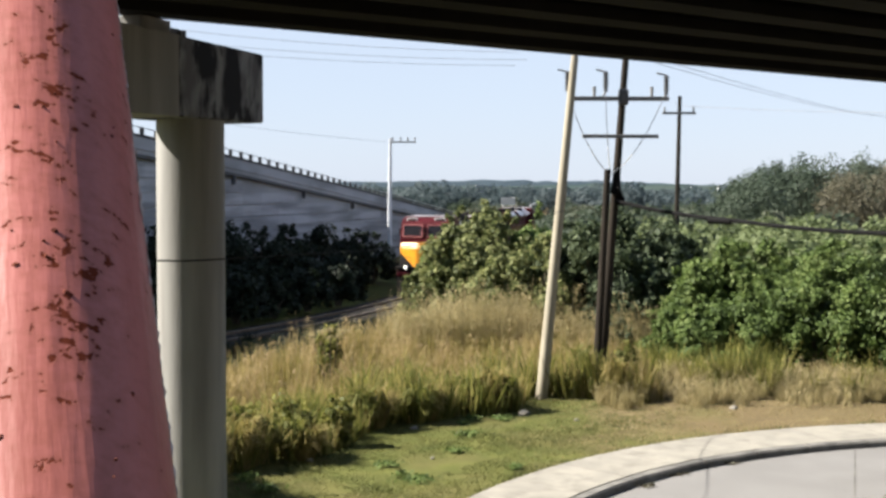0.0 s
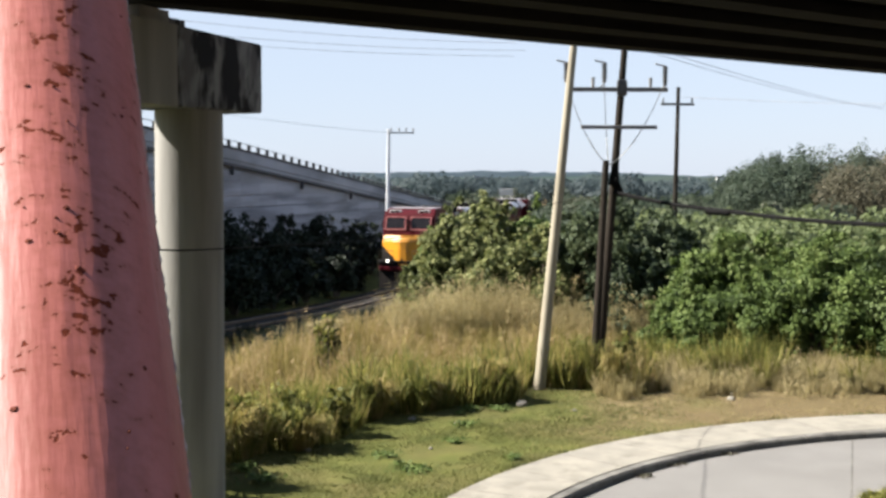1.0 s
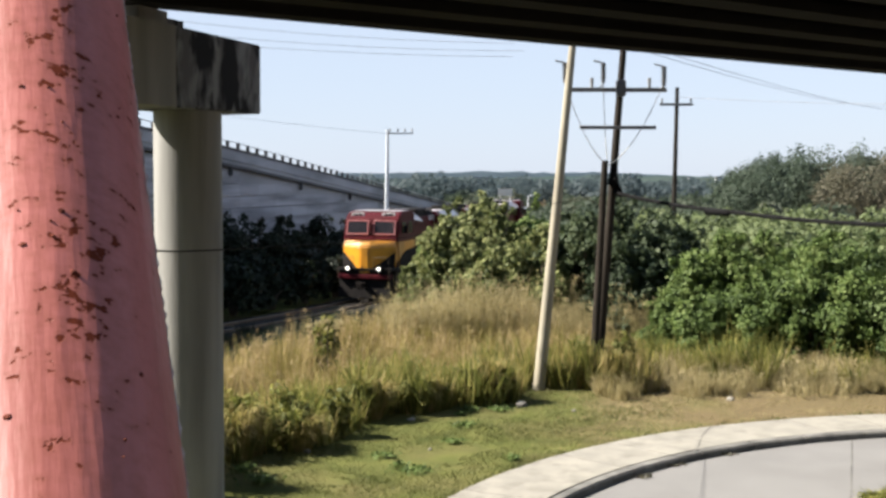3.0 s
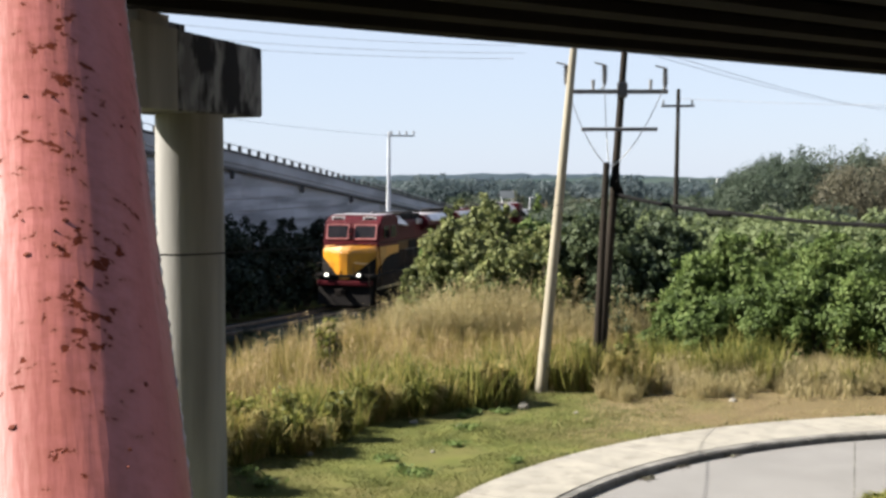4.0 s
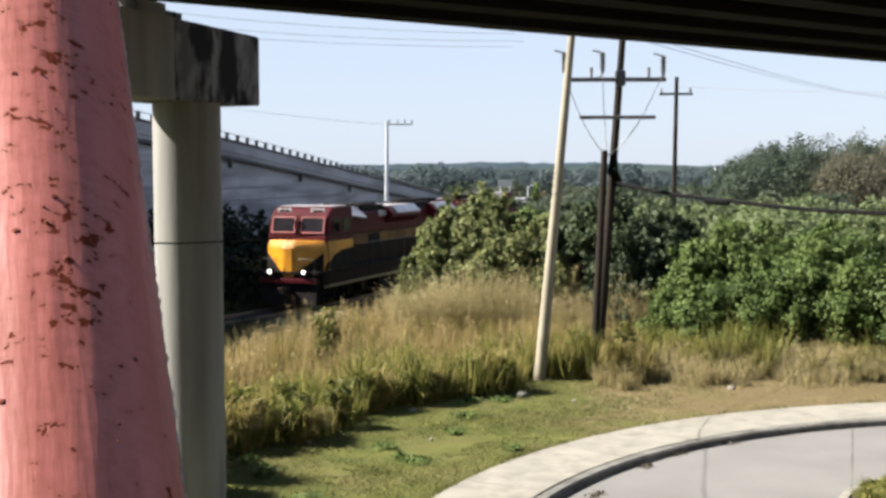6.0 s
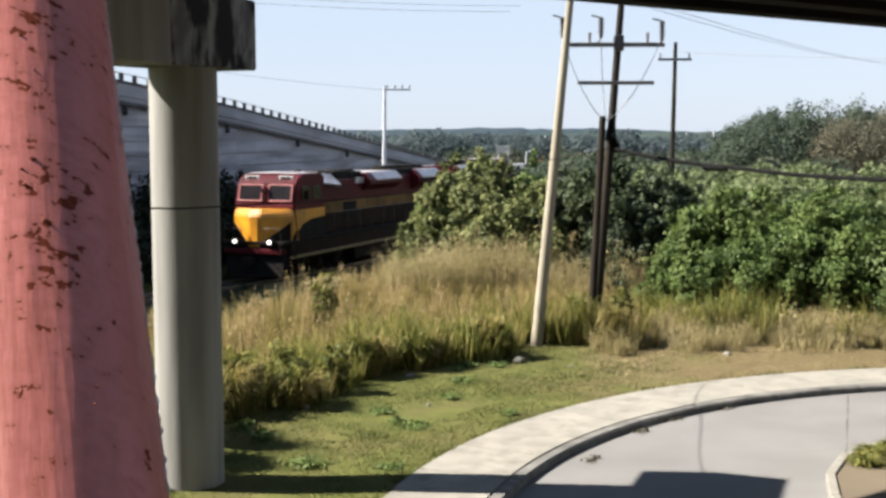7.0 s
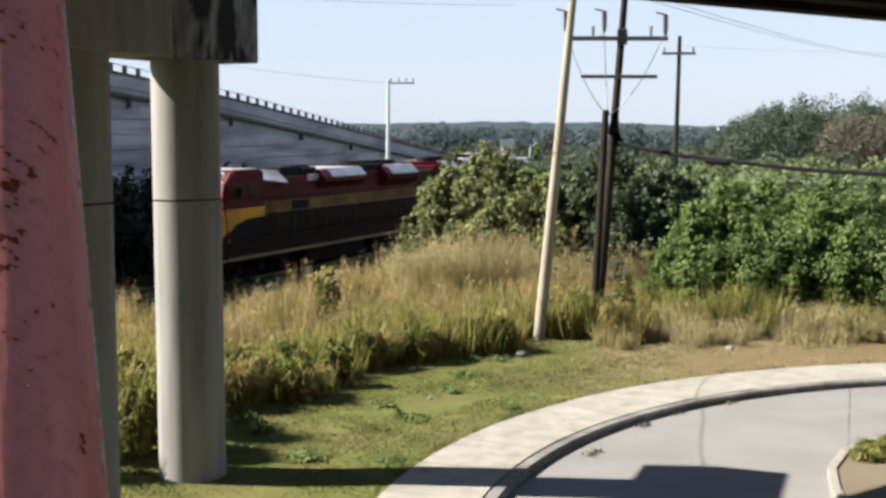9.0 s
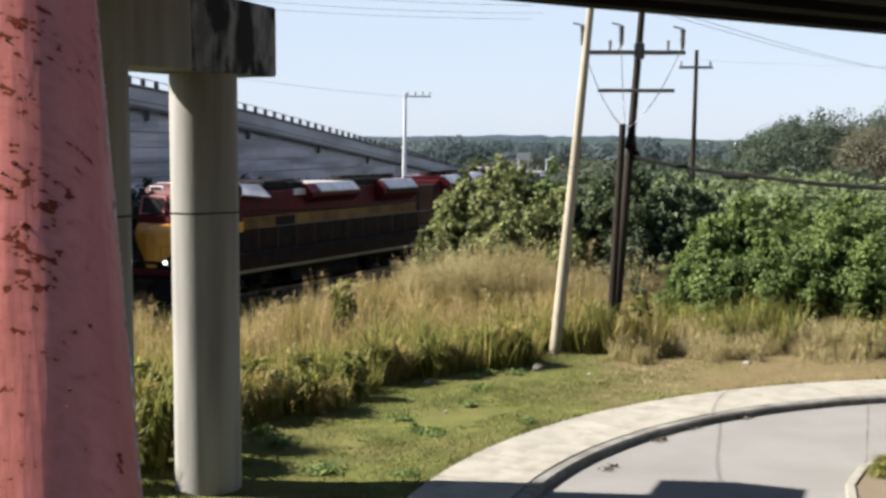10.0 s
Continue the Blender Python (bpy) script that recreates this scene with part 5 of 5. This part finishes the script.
def turf(x, y):
    r = np.hypot(x - HUB[0], y - HUB[1])
    return (y < front_edge(x) + 0.4) & (r > R_WALK + 0.02) & (y > 18) & (x + 5.0 * (patchy(x * 1.3, y * 1.3) - 0.5) + 1.7 * np.sin(x * 911 + y * 573) < 4.8) & (patchy(x * 1.9 + 3, y * 1.9) > 0.16)


grass_field("tall_grass", 1, 100000, (-13, 6.6, 22, 54), 0.85, 0.03, 0.45, L_DRY, "tall dry straw-coloured grass", tall)
grass_field("seeding_grass", 2, 44000, (-13, 6.6, 22, 54), 1.0, 0.02, 0.3, L_PLUME, "tall pale seeding grass stalks with plumes", lambda x, y: tall(x, y) & (y > front_edge(x) + 3.5 - 0.5 * x), 0.2)
grass_field("plume_grass", 9, 20000, (-2.2, 8.2, 43.0, 47.5), 1.6, 0.02, 0.4, L_STRAW, "tall bleached plume grass in front of the shrubs", lambda x, y: (x > -1.6 + 0.6 * np.sin(y * 3.0)) & off_track(x, y), 0.3)
grass_field("rank_weeds", 3, 42000, (-9, 5.0, 22, 38), 0.85, 0.055, 0.55, L_WEED, "rank green weeds at the front of the tall grass", lambda x, y: tall(x, y) & (y < front_edge(x) + 5.0))
# these stand in for shaded ground by the track, dark by leaf colour
grass_field("trackside_weeds", 5, 110000, (-18, 0, 30, 60), 0.4, 0.05, 0.7, L_WALL_SHADE, "low weeds beside the track, darkened to stand in for shade", lambda x, y: (x > np.interp(y, _ys, _xs) + 1.5) & ~off_track(x, y) & (y > front_edge(x)))
grass_field("dry_grass", 4, 60000, (4.0, 20, 33, 42), 0.46, 0.024, 0.7, L_STRAW, "low pale dry grass in front of the shrubs", short_dry, 0.08)
grass_field("green_tufts", 11, 26000, (4.6, 20, 33.5, 41), 0.85, 0.04, 0.55, L_WEED, "scattered green tufts among the low dry grass", lambda x, y: (y > front_edge(x) + 0.4) & (patchy(x * 1.3 + 5, y * 1.1) > 0.52))
grass_field("mown_grass", 6, 190000, (-8, 12, 19, 35), 0.035, 0.024, 1.1, L_TURF, "short mown turf with bare patches", turf, clumped=0.0)
grass_field("stubble", 8, 26000, (1, 14, 24, 35), 0.07, 0.016, 1.3, L_STRAW, "thin dry stubble on bare tan soil", lambda x, y: (y < front_edge(x) + 0.4) & (np.hypot(x - HUB[0], y - HUB[1]) > R_WALK + 0.02) & (x + 2.0 * np.sin(x * 311 + y * 173) > 3.5), clumped=0.6)
grass_field("verge_grass", 7, 60000, (-3, 16, 18, 33), 0.10, 0.02, 0.9, L_TURF, "ragged grass along the pavement edge", lambda x, y: (np.abs(np.hypot(x - HUB[0], y - HUB[1]) - R_WALK - 0.08) < 0.13) & (y > 18), clumped=0.5)


def weed_plant(x, y, h, r, seed, label):
    return shrub(x, y, h, r, L_WEED, seed, label, 0.15, int(900 * r / 0.6), name="weed", group="weeds in the grass")


for i, (x, y, h, r) in enumerate(((-4.5, 26.4, 1.3, 0.75), (-3.6, 27.4, 1.2, 0.7), (-3.5, 36.6, 1.85, 0.7), (-2.5, 28.3, 1.1, 0.6), (-5.6, 24.0, 1.3, 0.6), (-6.3, 21.5, 1.2, 0.6), (-6.6, 24.5, 1.5, 0.7), (4.4, 36.4, 1.3, 0.6), (5.6, 36.0, 1.4, 0.6), (-0.4, 32.6, 1.0, 0.5), (1.3, 33.8, 0.9, 0.5))):
    weed_plant(x, y, h, r, 200 + i, "bushy yellow-green weed among tall grass")


# pale flower heads on the tallest weed
rg_f = np.random.default_rng(61)
flower = empty("flowering_weed", Matrix.Translation((-3.42, 36.3, 0.02)), "tall weed with pale cream flower heads", "weed", "weeds in the grass")
bm = bmesh.new()
centres = []
for k in range(14):
    a, d = rg_f.uniform(0, 6.28), rg_f.uniform(0.05, 0.62)
    tip = Vector((d * math.cos(a), d * math.sin(a), 1.85 - 0.4 * d * d + rg_f.uniform(-0.1, 0.1)))
    rod(bm, (tip.x * 0.15, tip.y * 0.15, -0.1), tip, 0.014, 0.008, n=5)
    centres.append(np.array(tip) + rg_f.normal(size=(34, 3)) * np.array((0.07, 0.07, 0.03)))
part("stems", bm, M_BARK, flower)
centres = np.concatenate(centres)
flower_heads = quads("flower_heads", leaf_corners(rg_f, centres, rg_f.normal(size=centres.shape) + np.array((0, 0, 1.0)), 0.06, 0.05), L_STRAW, flower)
tagged(flower_heads, kind="stuff")


def tussock(x, y, h, r, seed, mat):
    """A fountain of long bent blades from one root."""
    rg = np.random.default_rng(seed)
    thing = empty("grass_tussock", Matrix.Translation((x, y, 0.04)), "overhanging tussock of long straw and green grass", "grass", "tussocks along the mown edge")
    n = 420
    a = rg.uniform(0, 2 * np.pi, n)
    out = np.stack((np.cos(a), np.sin(a), 0 * a), axis=1)
    root = out * (r * 0.35 * np.sqrt(rg.uniform(0, 1, n)))[:, None]
    side = np.stack((-np.sin(a), np.cos(a), 0 * a), axis=1) * rg.uniform(0.012, 0.024, (n, 1))
    reach = r * rg.uniform(0.2, 1.0, n)
    hh = h * rg.uniform(0.5, 1.1, n)
    rise = root + out * (reach * 0.45)[:, None] + np.array((0, 0, 1)) * (hh * 0.85)[:, None]
    over = root + out * reach[:, None] + np.array((0, 0, 1)) * (hh * rg.uniform(0.55, 1.05, n))[:, None]
    sets = [np.stack((root - side, root + side, rise + side, rise - side), axis=1), np.stack((rise - side, rise + side, over + side * 0.2, over - side * 0.2), axis=1)]
    quads("tuft", np.concatenate(sets), mat, thing)


rg_t = random.Random(4)
for i in range(16):
    x = -4.9 + 10.0 * i / 15 + rg_t.uniform(-0.35, 0.35)
    y = float(front_edge(x)) + rg_t.uniform(-0.1, 1.2)
    if 1.9 < x < 4.4:
        continue
    tussock(x, y, rg_t.uniform(0.75, 1.3), rg_t.uniform(0.4, 0.75), 300 + i, (L_WEED, L_DRY)[i % 2])
for i, (x, y, h) in enumerate(((-4.9, 22.5, 1.5), (-4.7, 23.5, 1.7), (-5.2, 24.3, 1.6), (-4.55, 21.9, 1.2), (-5.7, 22.2, 1.5), (-6.3, 23.2, 1.6), (-6.0, 20.6, 1.1), (-6.9, 21.8, 1.4))):
    tussock(x, y, h, 0.6, 340 + i, (L_WEED, L_DRY)[i % 2])


for i, (x, y) in enumerate(((8.3, 22.2), (8.9, 22.6), (9.6, 22.8), (8.0, 21.6), (9.2, 22.1))):
    tussock(x, y, 0.28, 0.35, 360 + i, L_WEED)


def turf_clump(x, y, h, r, seed):
    """A low rosette of broad leaves left by the mower."""
    rg = np.random.default_rng(seed)
    n = int(130 * r / 0.3)
    c = np.stack((rg.normal(size=n) * r * 0.5, rg.normal(size=n) * r * 0.5, rg.uniform(0.01, h, n)), axis=1)
    thing = empty("turf_weed", Matrix.Translation((x, y, 0.09)), "low dark green weed growing in mown turf", "weed", "weeds in the mown grass")
    quads("leaves", leaf_corners(rg, c, rg.normal(size=c.shape) * 0.5 + np.array((0, 0, 1.0)), 0.12, 0.05), L_SHRUB, thing)


rg_c = random.Random(9)
for i in range(26):
    x, y = rg_c.uniform(-4.5, 4.2), rg_c.uniform(20.5, 32)
    if y < float(front_edge(x)) - 0.3 and math.hypot(x - HUB[0], y - HUB[1]) > R_WALK + 0.5:
        turf_clump(x, y, rg_c.uniform(0.06, 0.16), rg_c.uniform(0.15, 0.42), 400 + i)


def stone(x, y, size, seed):
    """A rough lump of pale rock."""
    bm = bmesh.new()
    bmesh.ops.create_icosphere(bm, subdivisions=2, radius=size)
    for v in bm.verts:
        v.co *= 1 + 0.35 * noise.noise(v.co * (1.6 / size) + Vector((seed, 0, 0)))
        v.co.z *= 0.65
    ob = tagged(part("stone", bm, M_WALK), "small pale stone lying on the grass", "stone", "stones on the grass")
    ob.location = (x, y, 0.06 + size * 0.3)


for i, (x, y, size) in enumerate(((-0.7, 30.1, 0.12), (2.25, 32.2, 0.15), (-3.0, 26.6, 0.09), (8.2, 33.1, 0.12), (8.5, 33.9, 0.16), (-0.2, 26.9, 0.05), (3.6, 31.4, 0.07), (0.4, 29.7, 0.05))):
    stone(x, y, size, 3.7 * i)


def fallen_twig(x, y, turn, length, seed):
    """A dry forked twig with a few dead leaves, lying in the gutter."""
    rg = np.random.default_rng(seed)
    thing = empty("twig", Matrix.Translation((x, y, 0.01)) @ Matrix.Rotation(radians(turn), 4, "Z"), "dry brown twig with dead leaves on the road", "twig", "litter along the kerb")
    bm = bmesh.new()
    rod(bm, (-length / 2, 0, 0.012), (length / 2, 0.03, 0.014), 0.012, 0.005, n=6)
    for k in (-0.2, 0.1, 0.3):
        rod(bm, (k * length, 0.01, 0.012), (k * length + 0.16, 0.14 if k > 0 else -0.12, 0.02), 0.007, 0.003, n=5)
    part("stem", bm, M_BARK, thing)
    c = np.stack((rg.uniform(-length / 2, length / 2, 26), rg.normal(size=26) * 0.08, rg.uniform(0.01, 0.04, 26)), axis=1)
    quads("dead_leaves", leaf_corners(rg, c, np.tile((0.0, 0.0, 1.0), (26, 1)), 0.09, 0.05), L_BROWN, thing)


for i, (x, y, turn, length) in enumerate(((5.15, 25.6, 20, 0.7), (4.3, 24.6, 35, 0.4), (3.0, 22.4, 50, 0.5), (6.6, 26.7, 15, 0.45))):
    fallen_twig(x, y, turn, length, 500 + i)


# ---- distance ----
def far_slope(name, y, x0, x1, top, seed, mat, label, depth=120):
    bm = bmesh.new()
    n = 150
    rings = []
    for k, f in enumerate((0.0, 0.35, 0.7, 1.0)):
        ring = []
        for i in range(n + 1):
            x = x0 + (x1 - x0) * i / n
            h = top(x) * (f ** 0.7) + (1.0 if k else 0.0) * y * 0.0022 * noise.noise((x * 26 / y, k * 3.1, seed)) + (1.0 if k == 3 else 0.0) * y * 0.0022 * noise.noise((x * 90 / y, 5.0, seed))
            ring.append(bm.verts.new((x, y + depth * f, max(h, 0) if k else -2)))
        rings.append(ring)
    for a, b in zip(rings, rings[1:]):
        for i in range(n):
            bm.faces.new((a[i], a[i + 1], b[i + 1], b[i]))
    bmesh.ops.recalc_face_normals(bm, faces=bm.faces)
    return tagged(part(name, bm, mat), label, "hills", kind="structure")


far_slope("backdrop_hills", 1500, -1300, 1300, lambda x: 6.2 + 13 + 4 * math.sin(x * 0.006 + 1), 3.0, M_HAZE_HILL, "wooded hills on the horizon, haze put in as a blue-green tint", 500)
far_slope("backdrop_ridge", 700, -700, 800, lambda x: 6.2 + 2.5 + 2 * math.sin(x * 0.013), 7.0, M_HAZE_RIDGE, "wooded rise before the hills, haze put into its colour", 160)


def far_wood(name, seed, trees, leaf, label, size=0.7, per=260):
    """A distant belt of trees as one mass of leaf clumps."""
    rg = np.random.default_rng(seed)
    cs, outs = [], []
    for x, y, h, r in trees:
        u = rg.normal(size=(per, 3))
        u /= np.linalg.norm(u, axis=1)[:, None]
        p = u * rg.uniform(0.72, 1.0, (per, 1)) * np.array((r, r, h * 0.45))
        lump = 1 + 0.3 * np.sin(u[:, :1] * 5 + x) * np.cos(u[:, 2:] * 5 + y)
        cs.append(p * lump + np.array((x, y, h * 0.55)))
        outs.append(u)
    c = np.concatenate(cs)
    ob = quads(name, leaf_corners(rg, c, np.concatenate(outs), size, size * 0.7), leaf)
    return tagged(ob, label, "woodland", kind="stuff")


rg = np.random.default_rng(77)
hill = []
for k in range(240):
    x = rg.uniform(32, 110)
    y = rg.uniform(135, 190)
    base = np.interp(x * 150 / y, (30, 35, 37, 41, 46, 56, 80), (3.2, 4.0, 8.0, 9.6, 10.8, 11.3, 11.0))
    hill.append((x, y, base * rg.uniform(0.75, 1.05), rg.uniform(2.2, 4.0)))
bare = [t for k, t in enumerate(hill) if t[0] * 150 / t[1] > 46 and k % 5 < 3]
hill = [t for t in hill if t not in bare]
far_wood("bare_hill_trees", 18, [(x, y - 6, h * 0.86, r) for x, y, h, r in bare], L_BROWN, "dry brown leafless trees on the wooded slope", 0.32, 1500)
far_wood("hill_trees", 8, hill, L_FAR_HAZE, "wooded slope of grey-green and brown trees", 0.34, 1700)
belt = []
for k in range(170):
    y = rg.uniform(95, 300)
    x = rg.uniform(-0.02, 0.42) * y + 6
    low = 0.45 if 0.03 < x / y < 0.10 and y < 225 else 1.0  # lower growth where the far road passes
    belt.append((x, y, rg.uniform(2.2, 4.6) * low, rg.uniform(1.8, 3.6)))
far_wood("tree_belt", 9, belt, L_FAR_HAZE, "low belt of far green trees", 0.6, 300)
belt = []
for k in range(120):
    y = rg.uniform(250, 480)
    x = rg.uniform(-0.12, 0.30) * y
    belt.append((x, y, rg.uniform(4.5, 8.5), rg.uniform(4, 8)))
far_wood("far_trees", 10, belt, L_HAZE, "far tree belt with haze put into its leaf colour", 0.8, 800)
belt = []
for k in range(70):
    belt.append((rg.uniform(9.5, 32), rg.uniform(50, 78), rg.uniform(3.4, 4.7), rg.uniform(1.8, 2.8)))
far_wood("thicket", 12, belt, L_PALE, "pale green creeper-covered thicket behind the shrubs", 0.3, 1300)


def far_sign():
    thing = empty("road_sign", Matrix.Translation((10.9, 200, 0)), "small far pale road sign on two posts", "road sign")
    for x in (-0.7, 0.9):
        bm = bmesh.new()
        rod(bm, (x, 0, -0.2), (x, 0, 4.9), 0.11, n=8)
        part("post", bm, M_WHITE, thing)
    bm = bmesh.new()
    box(bm, (0.1, -0.15, 4.4), (2.4, 0.08, 1.2), None, 0.03)
    part("board", bm, M_WHITE, thing)


def far_van(x, y, turn, mat, label):
    thing = empty("van", Matrix.Translation((x, y, 0.05)) @ Matrix.Rotation(radians(turn), 4, "Z"), label, "van", "vehicles on the far road")
    bm = bmesh.new()
    prism(bm, [(-2.3, 0.4), (2.3, 0.4), (2.3, 1.1), (1.6, 1.25), (1.0, 2.1), (-2.2, 2.15), (-2.3, 1.9)], -0.9, 0.9)
    bmesh.ops.bevel(bm, geom=list(bm.edges), offset=0.06, segments=2, affect="EDGES")
    part("body", bm, mat, thing)
    for s in (1, -1):
        bm = bmesh.new()
        box(bm, (-0.4, s * 0.9, 1.62), (2.4, 0.03, 0.5), None, 0.01)
        part("window", bm, M_GLASS, thing)
        for wx in (-1.5, 1.5):
            bm = bmesh.new()
            rod(bm, (wx, s * 0.72, 0.36), (wx, s * 0.92, 0.36), 0.36, n=18)
            part("wheel", bm, M_TRUCK, thing)


def far_house(x, y, z, w, h, mat):
    thing = empty("house", Matrix.Translation((x, y, z)), "far pale low house among trees on the ridge", "house", "houses on the far ridge")
    bm = bmesh.new()
    box(bm, (0, 0, h / 2 - 2), (w, w * 0.7, h + 4))
    wall = part("wall", bm, mat, thing)
    bm = bmesh.new()
    prism(bm, [(-w * 0.55, h), (w * 0.55, h), (w * 0.4, h + 0.9), (-w * 0.4, h + 0.9)], -w * 0.4, w * 0.4)
    part("roof", bm, M_WALL, thing)
    for k in (-0.25, 0.25):
        bm = bmesh.new()
        box(bm, (w * k, -w * 0.35 - 0.02, h * 0.55), (w * 0.16, 0.1, h * 0.35))
        part("window", bm, M_GLASS, wall)


rg_h = random.Random(21)
for k in range(16):
    far_house(rg_h.uniform(30, 215) * (1 if k % 4 else 0.7), rg_h.uniform(760, 850), rg_h.uniform(4.2, 7.2), rg_h.uniform(3, 6.5), rg_h.uniform(1.6, 2.6), M_WHITE if k % 3 else M_WALL)
far_sign()
far_van(6.6, 175, 10, M_WHITE, "far white van on the road beyond the shrubs")
far_van(11.5, 190, 170, M_WHITE_METAL, "far silver van on the road beyond the shrubs")


# ---- what moves ----
def train_rows(loco, wheels, behind, way=1):
    """The nose runs down the curve; the body's turn follows its two bogies."""
    rows, spins = [], {w: [] for w, _ in wheels}
    n = 40
    start = None
    for k in range(n + 1):
        t = 10.0 * k / n
        s = 45.6 - 2.47 * t + behind + float(np.interp(t, (0, 1, 2.5, 4, 5, 6, 8, 10), (1.2, 0.85, 0.35, 0.1, -0.1, -0.15, -0.2, -0.2)))
        a, b = track_at(s + 3.9), track_at(s + 17.1)
        mid = (a + b) / 2
        rows.append((t, Matrix.Translation(mid) @ Matrix.Rotation(math.atan2(way * (a.y - b.y), way * (a.x - b.x)), 4, "Z")))
        start = s if start is None else start
        turned = way * math.degrees((start - s) / 0.53)
        for w, x in wheels:
            spins[w].append((t, pose(x, 0, 0.53, 0, turned, 0)))
    walk(loco, rows)
    for w, _ in wheels:
        walk(w, spins[w])


def motions():
    train_rows(loco_front, wheels_front, 0.0)
    train_rows(loco_rear, wheels_rear, 22.6, -1)


motions()
